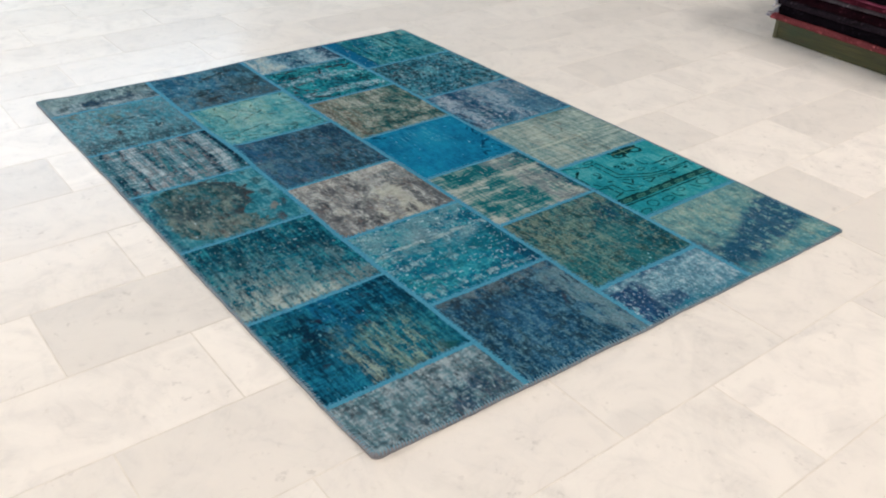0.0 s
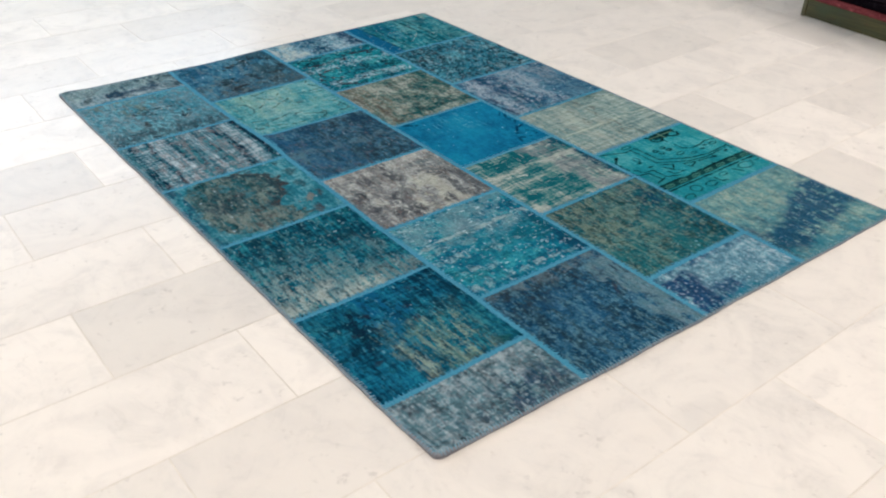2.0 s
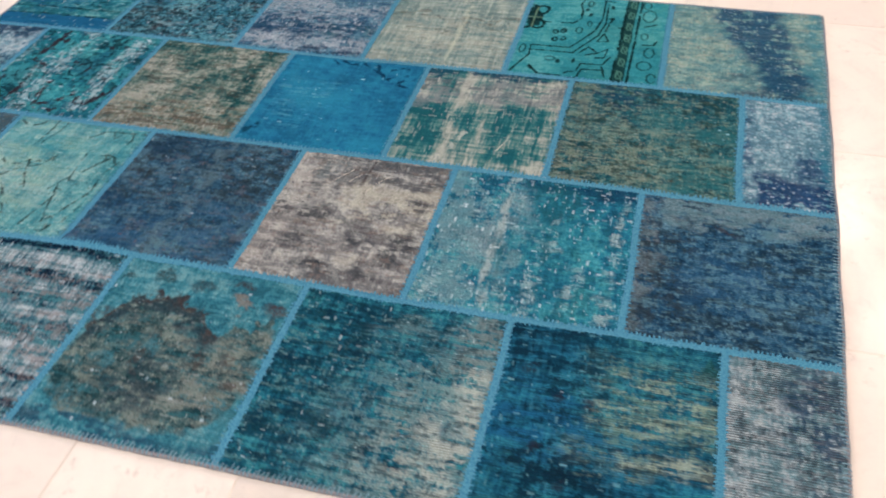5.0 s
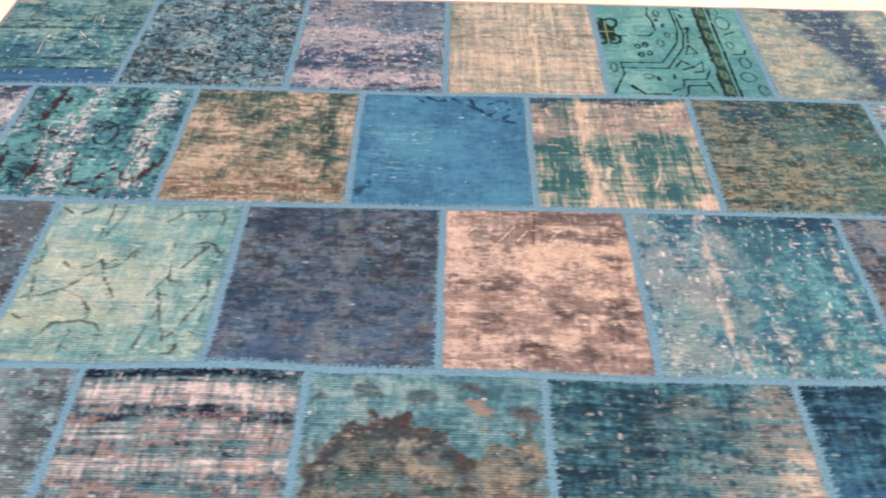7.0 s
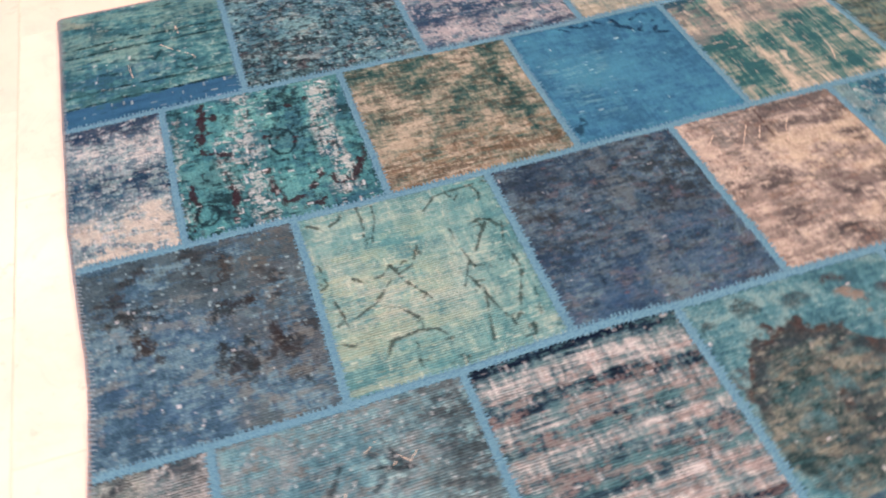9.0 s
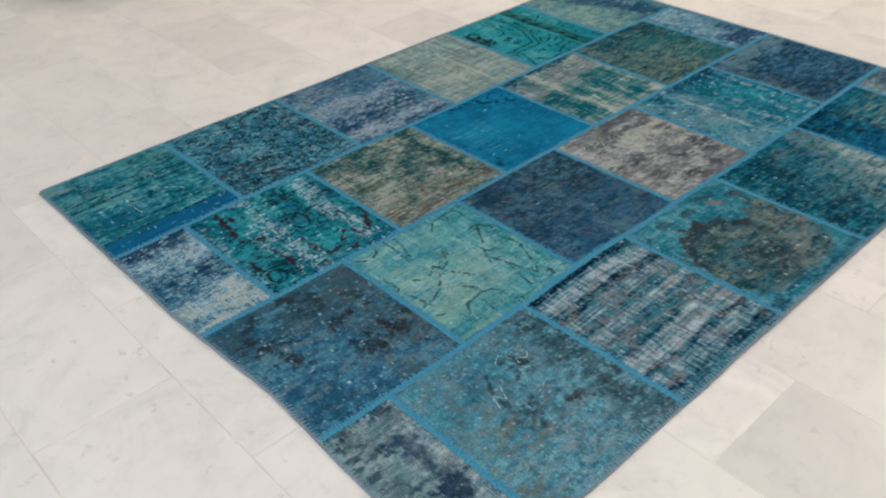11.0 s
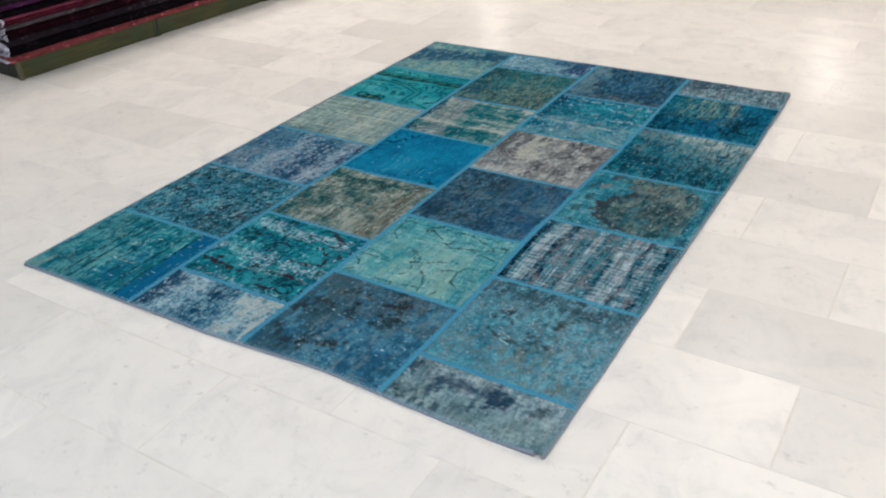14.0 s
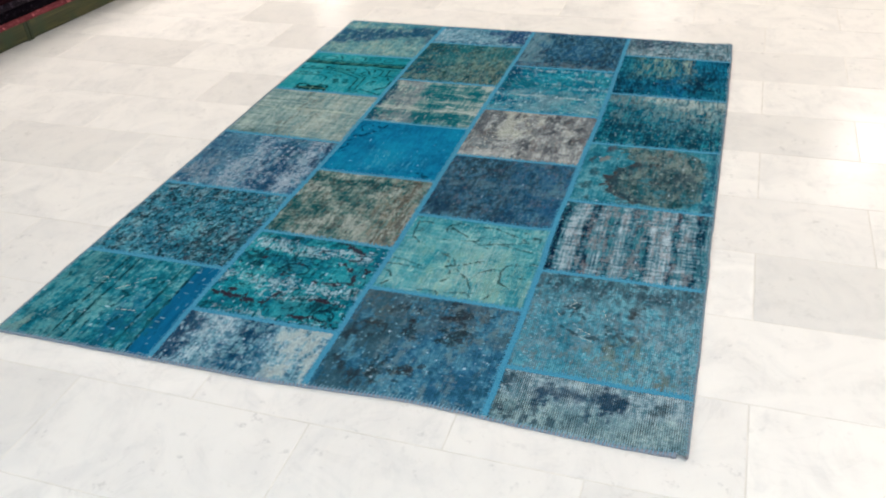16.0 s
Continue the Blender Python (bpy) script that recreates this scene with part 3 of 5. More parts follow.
def striped(w):
    """Bands across the piece, woven with thin dark and pale picks."""
    q = w.Q + 0.010 * w.noise(5, 8, 2) + 0.004 * w.noise(40, 40, 2)
    light = np.interp(q, (0, 0.035, 0.065, 0.10, 0.18, 0.20, 0.25, 0.27, 0.32, 0.34, 0.40, 0.42, 0.48, 0.50, 0.60, 0.62, 0.75, 0.77, 0.79, 0.81, 0.89, 0.91, 0.94, 0.96, 1), (-1.9, -1.9, -0.4, 0.9, 0.7, -0.9, -0.8, 0.4, 0.5, -0.4, -0.2, 0.8, 0.6, -0.5, -0.5, 0.8, 1.0, -1.2, -1.1, 0.7, 0.5, -0.9, -0.8, 0.2, -0.3))
    n = light + 0.42 * w.noise(10, 210, 2) + 0.40 * w.noise(190, 26, 2) + 0.30 * w.noise(30, 34, 3) + 0.30 * w.spot
    w.put(w.ramp(n, ((10, 30, 54), (28, 64, 84), (64, 104, 116), (112, 134, 138), (150, 160, 158), (196, 198, 194))), np.ones(w.P.shape))
    w.mottle(((40, 112, 122), (84, 142, 144)), 0.55, 16, 60, 0.70, w.zone(q=(0.33, 0.40), soft=0.015, wob=0.01) + w.zone(q=(0.50, 0.61), soft=0.015, wob=0.01) + w.zone(q=(0.96, 1), soft=0.01, wob=0.006), 1.0)
    w.mottle(((52, 112, 120), (90, 138, 140)), 0.20, 24, 60, 0.6, rag=1.1).mottle((158, 132, 120), 0.28, 24, 44, 0.55, w.zone(q=(0.10, 0.9), soft=0.05), 1.1)
    w.flecks((20, 40, 52), 420, 0.012, 0.003, 0.6, cross=0.6).flecks((222, 224, 220), 420, 0.010, 0.003, 0.6, cross=0.7)


def faded_flowers(w):
    w.tones(((66, 108, 120), (90, 138, 148), (112, 156, 164), (150, 178, 180)), 9, 12, (0.45, 0.45, 0.4, 0.45))
    w.tones(((58, 116, 130), (74, 138, 152), (94, 152, 162), (132, 170, 172)), 10, 10, mask=0.75 * w.zone(at=(0.2, 0.2), r=(0.4, 0.35), soft=0.15))
    w.mottle(((120, 146, 150), (158, 174, 172)), 0.36, 26, 36, 0.75, w.zone(q=(0.62, 1), soft=0.1))
    dark = ((46, 64, 74), (76, 94, 100))
    for p, q, rp, rq, k in ((0.88, 0.30, 0.16, 0.34, 0.62), (0.64, 0.24, 0.13, 0.12, 0.66), (0.56, 0.46, 0.22, 0.10, 0.7), (0.60, 0.66, 0.10, 0.10, 0.5), (0.46, 0.60, 0.10, 0.09, 0.55), (0.82, 0.74, 0.10, 0.14, 0.4), (0.36, 0.30, 0.06, 0.14, 0.35)):
        w.mottle(dark, 0.85 * k, 34, 34, 0.75, w.zone(at=(p, q), r=(rp, rq), soft=0.18, wob=0.07), 0.9)
    w.mottle(((112, 122, 126), (144, 148, 146)), 0.30, 20, 30, 0.6, rag=1.0).mottle((112, 98, 86), 0.12, 34, 40, 0.5).stroke([(0.38, 0.42), (0.30, 0.48), (0.22, 0.55)], 0.009, (52, 62, 66), 0.7, 1.6, 0.2).stroke([(0.44, 0.22), (0.38, 0.32), (0.36, 0.40)], 0.007, (46, 60, 66), 0.8)
    w.fronds(0.50, 0.48, 2.6, 0.2, 0.008, (44, 54, 58), 5).fronds(0.62, 0.60, 0.4, 0.16, 0.007, (60, 58, 56), 4).fronds(0.70, 0.30, 3.6, 0.2, 0.008, (40, 52, 60), 5)
    w.mottle((112, 104, 84), 0.75, 40, 60, 0.75, w.zone(at=(0.06, 0.86), r=(0.10, 0.08), soft=0.12)).mottle((128, 126, 100), 0.3, 24, 30, 0.55, w.zone(at=(0.2, 0.6), r=(0.25, 0.25), soft=0.16))
    w.mottle(((62, 74, 82), (98, 106, 108)), 0.6, 22, 30, 0.7, w.zone(p=(0.76, 1), soft=0.08), 0.9).mottle(((40, 52, 60), (66, 72, 78)), 0.3, 26, 40, 0.75, w.zone(p=(0.8, 1), soft=0.08), 0.9)
    w.flecks((192, 206, 206), 420, 0.006, 0.004, 0.6).flecks((48, 74, 86), 260, 0.008, 0.003, 0.6)


def ribbed_grey(w):
    w.tones(((104, 124, 128), (138, 154, 154), (160, 170, 166), (188, 192, 184)), 10, 12, (0.4, 0.4, 0.4, 0.45))
    w.tones(((92, 122, 120), (122, 148, 142), (144, 164, 154), (176, 184, 168)), 10, 10, mask=0.6 * w.zone(p=(0, 0.5), soft=0.15))
    w.mottle(((12, 44, 72), (28, 70, 98)), 0.66, 16, 16, 0.88, w.zone(at=(0.62, 0.30), r=(0.34, 0.24), soft=0.15, wob=0.08), 0.5)
    w.mottle(((12, 44, 72), (26, 68, 96)), 0.8, 20, 20, 0.9, w.zone(at=(0.62, 0.54), r=(0.40, 0.08), soft=0.12, wob=0.05), 0.5)
    w.mottle(((30, 58, 74), (50, 82, 96)), 0.5, 22, 30, 0.8, w.zone(at=(0.22, 0.28), r=(0.16, 0.24), soft=0.14), 0.6)
    w.mottle((28, 52, 66), 0.5, 30, 30, 0.8, w.zone(q=(0, 0.1), soft=0.04)).mottle((60, 72, 76), 0.6, 40, 50, 0.75, w.zone(at=(0.7, 0.86), r=(0.16, 0.06), soft=0.12))
    w.mottle((184, 184, 168), 0.4, 16, 16, 0.6, w.zone(at=(0.9, 0.44), r=(0.14, 0.1), soft=0.14))
    w.flecks((40, 58, 66), 240, 0.003, 0.009, 0.65, w.zone(q=(0.6, 1))).flecks((28, 50, 62), 160, 0.014, 0.003, 0.7, w.zone(p=(0, 0.3))).flecks((206, 208, 200), 130, 0.008, 0.003, 0.6)


def slate_flecked(w):
    w.tones(((22, 52, 78), (36, 76, 106), (52, 94, 122), (96, 126, 142)), 10, 14, (0.35, 0.5, 0.35, 0.6))
    w.mottle(((36, 46, 56), (60, 68, 76)), 0.26, 16, 24, 0.7, rag=0.7).mottle(((96, 118, 128), (128, 146, 150)), 0.17, 40, 60, 0.7, rag=0.8)
    w.mottle(((96, 122, 128), (134, 150, 150)), 0.85, 12, 34, 0.85, w.zone(p=(0.08, 1), q=(0, 0.17), soft=0.03), 0.5)
    w.mottle(((100, 106, 108), (130, 132, 130)), 0.6, 30, 30, 0.75, w.zone(p=(0, 0.085), soft=0.03))
    w.mottle((74, 58, 56), 0.6, 40, 40, 0.6, w.zone(at=(0.45, 0.215), r=(0.055, 0.055), soft=0.12))
    w.mottle((40, 84, 124), 0.4, 12, 14, 0.5, w.zone(at=(0.5, 0.65), r=(0.4, 0.25), soft=0.16)).mottle((64, 58, 60), 0.3, 26, 30, 0.6, w.zone(p=(0, 0.3), q=(0.2, 1), soft=0.1))
    w.flecks((138, 160, 170), 520, 0.007, 0.004, 0.6).flecks((22, 42, 58), 420, 0.009, 0.003, 0.65)


def broken_turquoise(w):
    w.tones(((4, 86, 112), (8, 110, 134), (18, 128, 146), (66, 156, 160)), 9, 7, (0.5, 0.4, 0.35, 0.35))
    w.tones(((4, 84, 108), (8, 106, 126), (16, 122, 136), (60, 150, 150)), 10, 8, mask=0.6 * w.zone(at=(0.55, 0.5), r=(0.25, 0.4), soft=0.2))
    pale = ((104, 148, 148), (150, 176, 170))
    w.mottle(pale, 0.62, 14, 9, 0.60, w.zone(p=(0, 0.42), soft=0.08, wob=0.05), 1.2, 0.8)
    w.mottle(((128, 138, 138), (160, 164, 160)), 0.4, 16, 12, 0.45, w.zone(p=(0.22, 0.42), q=(0.1, 0.7), soft=0.10), 1.2, 0.8)
    w.mottle((180, 186, 176), 0.7, 40, 8, 0.75, w.zone(p=(0.315, 0.355), soft=0.01, wob=0.008))
    for p, q, rp, rq in ((0.11, 0.90, 0.07, 0.1), (0.57, 0.80, 0.05, 0.18), (0.60, 0.45, 0.04, 0.16), (0.76, 0.76, 0.06, 0.12), (0.92, 0.88, 0.06, 0.12), (0.94, 0.4, 0.05, 0.4), (0.40, 0.90, 0.05, 0.1)):
        w.mottle(((128, 164, 162), (184, 196, 188)), 0.48, 34, 60, 0.8, w.zone(at=(p, q), r=(rp, rq), soft=0.2), 1.3)
    w.mottle(((6, 52, 84), (12, 76, 106)), 0.82, 16, 30, 0.9, w.zone(p=(0.44, 1), q=(0, 0.12), soft=0.04), 0.5)
    w.mottle((10, 92, 104), 0.25, 26, 9, 0.7, w.zone(p=(0.4, 0.9), soft=0.08))
    w.flecks(WHITE, 90, 0.010, 0.004, 0.9, w.zone(p=(0.66, 0.92), q=(0, 0.22), soft=0.05)).flecks((208, 222, 218), 420, 0.009, 0.003, 0.75, cross=0.65).flecks((226, 232, 228), 90, 0.010, 0.004, 0.9, cross=0.6).flecks((8, 84, 98), 260, 0.014, 0.003, 0.7, cross=0.7)


def beige_grey(w):
    w.tones(((112, 108, 104), (152, 144, 134), (178, 168, 154), (208, 194, 174)), 9, 12, (0.5, 0.55, 0.5, 0.5))
    dark = ((66, 66, 70), (108, 102, 100))
    w.mottle(dark, 0.62, 14, 34, 0.75, w.zone(p=(0.13, 1), q=(0, 0.27), soft=0.05), 0.8)
    w.mottle(((112, 120, 118), (136, 138, 132)), 0.7, 30, 30, 0.65, w.zone(p=(0.15, 0.32), q=(0.03, 0.26), soft=0.03))
    w.mottle(((194, 178, 152), (212, 196, 168)), 0.66, 12, 22, 0.8, w.zone(p=(0.45, 1), q=(0.27, 0.52), soft=0.06), 0.5)
    w.mottle(((190, 174, 156), (208, 190, 170)), 0.75, 20, 12, 0.75, w.zone(p=(0, 0.12), soft=0.04))
    w.mottle(((100, 92, 90), (134, 124, 118)), 0.42, 18, 34, 0.7, w.zone(q=(0.46, 1), soft=0.08), 0.8)
    for p, q, rp, rq in ((0.24, 0.74, 0.12, 0.11), (0.86, 0.68, 0.12, 0.13), (0.60, 0.66, 0.10, 0.08), (0.92, 0.32, 0.08, 0.07), (0.45, 0.86, 0.14, 0.06), (0.78, 0.93, 0.16, 0.05), (0.04, 0.52, 0.06, 0.06), (0.3, 0.52, 0.12, 0.05)):
        w.mottle(((52, 54, 60), (88, 84, 84)), 0.66, 36, 50, 0.88, w.zone(at=(p, q), r=(rp, rq), soft=0.16), 0.8)
    w.mottle((204, 188, 164), 0.5, 20, 30, 0.7, w.zone(at=(0.62, 0.80), r=(0.12, 0.08), soft=0.16)).mottle((148, 118, 98), 0.10, 24, 40, 0.45)
    w.stroke([(0.50, 0.04), (0.485, 0.12), (0.48, 0.24)], 0.006, (70, 52, 50), 0.7)
    w.flecks((66, 64, 66), 460, 0.012, 0.003, 0.7).flecks((214, 202, 182), 340, 0.012, 0.003, 0.65)


def slate_grey(w):
    w.tones(((36, 64, 88), (52, 86, 110), (66, 100, 124), (100, 126, 138)), 8, 10, (0.5, 0.5, 0.35, 0.4))
    w.mottle(((92, 110, 122), (116, 124, 128)), 0.28, 18, 22, 0.55, rag=0.7).mottle((112, 104, 104), 0.13, 26, 34, 0.5)
    w.mottle(((22, 42, 66), (38, 60, 84)), 0.75, 16, 20, 0.85, w.zone(at=(0.10, 0.04), r=(0.34, 0.16), soft=0.14))
    w.mottle(((36, 42, 50), (60, 66, 72)), 0.42, 44, 50, 0.8, w.zone(p=(0.5, 1), q=(0.08, 0.45), soft=0.08), 0.7)
    w.mottle(((46, 52, 60), (66, 70, 76)), 0.16, 40, 44, 0.7, rag=0.7)
    w.mottle((34, 84, 124), 0.7, 14, 14, 0.6, w.zone(at=(0.30, 0.90), r=(0.13, 0.12), soft=0.16)).mottle((40, 84, 122), 0.4, 14, 14, 0.5, w.zone(q=(0.6, 1), soft=0.1))
    w.mottle((56, 48, 52), 0.8, 40, 40, 0.8, w.zone(at=(0.08, 0.38), r=(0.11, 0.035), soft=0.12)).mottle((58, 50, 54), 0.8, 40, 40, 0.7, w.zone(at=(0.10, 0.22), r=(0.08, 0.03), soft=0.12))
    w.mottle((122, 128, 132), 0.7, 14, 40, 0.6, w.zone(p=(0.48, 0.56), soft=0.03))
    w.flecks((150, 160, 166), 200, 0.007, 0.003, 0.6).flecks((26, 42, 60), 300, 0.009, 0.003, 0.65).flecks(WHITE, 14, 0.010, 0.003, 0.9).flecks((128, 92, 86), 50, 0.008, 0.004, 0.6)


def branches(w):
    w.tones(((58, 134, 138), (84, 154, 152), (108, 166, 160), (152, 186, 174)), 8, 8, (0.55, 0.35, 0.45, 0.35), streak=(16, 190))
    w.mottle(((128, 176, 158), (166, 192, 164)), 0.40, 9, 16, 0.6, w.zone(p=(0, 0.62), q=(0.1, 0.9), soft=0.12))
    w.mottle((158, 176, 152), 0.3, 10, 80, 0.5, w.zone(p=(0, 0.5), q=(0.35, 1), soft=0.1)).mottle((60, 150, 152), 0.25, 9, 9, 0.5)
    w.mottle(((158, 178, 164), (184, 192, 176)), 0.4, 16, 40, 0.5, w.zone(at=(0.35, 0.6), r=(0.3, 0.25), soft=0.2))
    ink = (34, 58, 54)
    for pts in ([(0.04, 0.05), (0.12, 0.10), (0.20, 0.06)], [(0.30, 0.0), (0.31, 0.10), (0.29, 0.2)], [(0.38, 0.02), (0.37, 0.12), (0.33, 0.21)], [(0.62, 0.13), (0.70, 0.06), (0.84, 0.05), (0.97, 0.04)], [(0.76, 0.05), (0.79, 0.12)], [(0.90, 0.05), (0.92, 0.11)],
                [(0.17, 0.42), (0.22, 0.46), (0.31, 0.44), (0.36, 0.40)], [(0.12, 0.63), (0.24, 0.58), (0.34, 0.48), (0.42, 0.40), (0.49, 0.38)], [(0.38, 0.46), (0.46, 0.43), (0.50, 0.36)], [(0.24, 0.59), (0.33, 0.63), (0.41, 0.72)], [(0.36, 0.41), (0.42, 0.53), (0.47, 0.60)],
                [(0.66, 0.62), (0.71, 0.52), (0.80, 0.42), (0.86, 0.31)], [(0.70, 0.28), (0.71, 0.40), (0.74, 0.53)], [(0.80, 0.29), (0.86, 0.27), (0.91, 0.29)], [(0.88, 0.30), (0.84, 0.36)], [(0.96, 0.32), (0.92, 0.44), (0.94, 0.56)], [(0.70, 0.58), (0.74, 0.72), (0.80, 0.88)],
                [(0.68, 0.92), (0.71, 0.78), (0.75, 0.62)], [(0.95, 0.60), (0.88, 0.74), (0.84, 0.84)], [(0.96, 0.72), (0.93, 0.86)], [(0.20, 0.87), (0.25, 0.79), (0.38, 0.77), (0.46, 0.79), (0.51, 0.85)], [(0.36, 0.78), (0.34, 0.91)], [(0.82, 0.92), (0.88, 0.90), (0.86, 0.96)],
                [(0.03, 0.30), (0.05, 0.42)], [(0.06, 0.52), (0.08, 0.62)], [(0.04, 0.74), (0.10, 0.78)], [(0.46, 0.97), (0.55, 0.96)]):
        w.stroke(pts, w.rs.uniform(0.0030, 0.0046), ink, 0.8, 1.3, 0.15)
        w.fronds(*pts[-1], w.rs.uniform(0, 6.3), 0.05, 0.003, ink, 2)
    w.flecks((40, 74, 72), 130, 0.008, 0.004, 0.75, w.zone(p=(0.6, 1), q=(0.2, 1))).flecks((206, 216, 196), 380, 0.012, 0.003, 0.55).flecks((56, 140, 140), 200, 0.014, 0.003, 0.5)


def dark_leaves(w):
    w.tones(((44, 82, 104), (62, 106, 130), (80, 122, 142), (116, 146, 156)), 8, 10, (0.5, 0.5, 0.35, 0.45))
    w.mottle(((58, 74, 82), (88, 98, 100)), 0.66, 10, 12, 0.75, w.zone(q=(0, 0.42), soft=0.12, wob=0.07))
    w.mottle(((62, 78, 84), (92, 100, 100)), 0.6, 12, 12, 0.7, w.zone(p=(0.66, 1), soft=0.1, wob=0.07)).mottle((46, 92, 128), 0.30, 10, 10, 0.55, w.zone(at=(0.3, 0.7), r=(0.5, 0.4), soft=0.2))
    leaf = (48, 52, 56)
    w.fronds(0.16, 0.30, 0.7, 0.24, 0.012, leaf, 6, 1.6).fronds(0.22, 0.42, 1.2, 0.18, 0.014, (52, 46, 42), 5, 1.0).fronds(0.10, 0.34, 0.2, 0.16, 0.010, leaf, 4)
    w.fronds(0.74, 0.38, 2.9, 0.22, 0.014, (46, 42, 42), 5, 0.6).fronds(0.62, 0.42, 3.3, 0.12, 0.010, leaf, 3)
    w.fronds(0.56, 0.58, 1.2, 0.22, 0.012, leaf, 5, 1.0).fronds(0.68, 0.58, 1.5, 0.24, 0.012, leaf, 4, 0.7).fronds(0.80, 0.56, 1.4, 0.24, 0.012, (50, 44, 44), 4, 0.6).fronds(0.84, 0.80, 0.2, 0.14, 0.010, leaf, 3)
    for p, q, rp, rq, k in ((0.26, 0.08, 0.10, 0.06, 0.7), (0.46, 0.12, 0.12, 0.08, 0.6), (0.64, 0.10, 0.12, 0.08, 0.55), (0.86, 0.36, 0.10, 0.10, 0.5), (0.90, 0.62, 0.08, 0.14, 0.5), (0.14, 0.24, 0.12, 0.1, 0.5), (0.6, 0.68, 0.14, 0.1, 0.45), (0.55, 0.22, 0.14, 0.08, 0.4)):
        w.mottle(((36, 40, 44), (60, 58, 58)), k, 40, 40, 0.82, w.zone(at=(p, q), r=(rp, rq), soft=0.16), 0.7)
    w.mottle((118, 106, 84), 0.25, 30, 30, 0.5, w.zone(at=(0.84, 0.1), r=(0.2, 0.12), soft=0.2)).mottle((128, 136, 130), 0.16, 26, 30, 0.5, w.zone(q=(0.3, 1)))
    w.flecks((188, 204, 208), 250, 0.006, 0.004, 0.7).flecks(WHITE, 70, 0.006, 0.005, 0.9, w.zone(p=(0, 0.7), q=(0.3, 1))).flecks((26, 50, 68), 260, 0.008, 0.003, 0.6)


def pale_navy_end(w):
    w.tones(((108, 126, 138), (140, 154, 162), (164, 174, 178), (196, 200, 200)), 10, 12, (0.35, 0.45, 0.35, 0.6))
    w.mottle(((70, 108, 128), (104, 136, 148)), 0.34, 30, 40, 0.7, rag=0.9)
    w.mottle(((20, 104, 130), (50, 130, 146)), 0.85, 20, 24, 0.85, w.zone(p=(0.86, 1), soft=0.05)).mottle(((16, 52, 96), (28, 72, 116)), 0.6, 20, 30, 0.8, w.zone(p=(0.6, 0.9), q=(0.5, 0.8), soft=0.1), 0.8)
    w.mottle(((8, 44, 92), (18, 66, 114)), 0.88, 20, 24, 0.92, w.zone(p=(0.14, 1), q=(0.74, 1), soft=0.05), 0.6)
    w.mottle((20, 74, 112), 0.4, 26, 30, 0.75, w.zone(p=(0, 0.12), soft=0.05)).flecks((214, 220, 220), 260, 0.006, 0.004, 0.75).flecks((40, 80, 108), 240, 0.006, 0.004, 0.65)


def green_olive(w):
    w.tones(((16, 68, 78), (36, 94, 98), (62, 114, 112), (112, 140, 126)), 8, 10, (0.5, 0.5, 0.45, 0.4))
    w.tones(((10, 62, 80), (20, 84, 96), (38, 104, 108), (84, 132, 124)), 9, 9, mask=0.85 * w.zone(q=(0, 0.42), p=(0.1, 0.9), soft=0.14, wob=0.08))
    w.mottle(((112, 126, 106), (156, 152, 128)), 0.44, 30, 40, 0.75, w.zone(p=(0, 0.72), q=(0.5, 1), soft=0.18, wob=0.08, lean=0.25), 1.0)
    w.mottle(((104, 126, 108), (146, 148, 124)), 0.20, 34, 44, 0.7, rag=1.0).mottle(((28, 54, 52), (48, 74, 66)), 0.20, 34, 40, 0.75, rag=0.9)
    w.mottle(((10, 44, 76), (22, 70, 100)), 0.55, 26, 50, 0.8, w.zone(at=(0.36, 0.14), r=(0.24, 0.12), soft=0.16))
    w.mottle((92, 74, 48), 0.6, 30, 40, 0.6, w.zone(at=(0.76, 0.88), r=(0.07, 0.07), soft=0.14)).mottle((24, 108, 110), 0.4, 16, 20, 0.65, w.zone(p=(0.5, 1), q=(0.25, 1), soft=0.14), 0.9)
    w.mottle((136, 136, 118), 0.45, 24, 34, 0.6, w.zone(at=(0.1, 0.2), r=(0.09, 0.2), soft=0.16), 0.9)
    w.flecks((190, 184, 154), 260, 0.008, 0.003, 0.6).flecks((20, 48, 54), 340, 0.008, 0.003, 0.7).flecks((206, 220, 222), 60, 0.005, 0.004, 0.85, w.zone(p=(0.75, 1), q=(0, 0.6)))


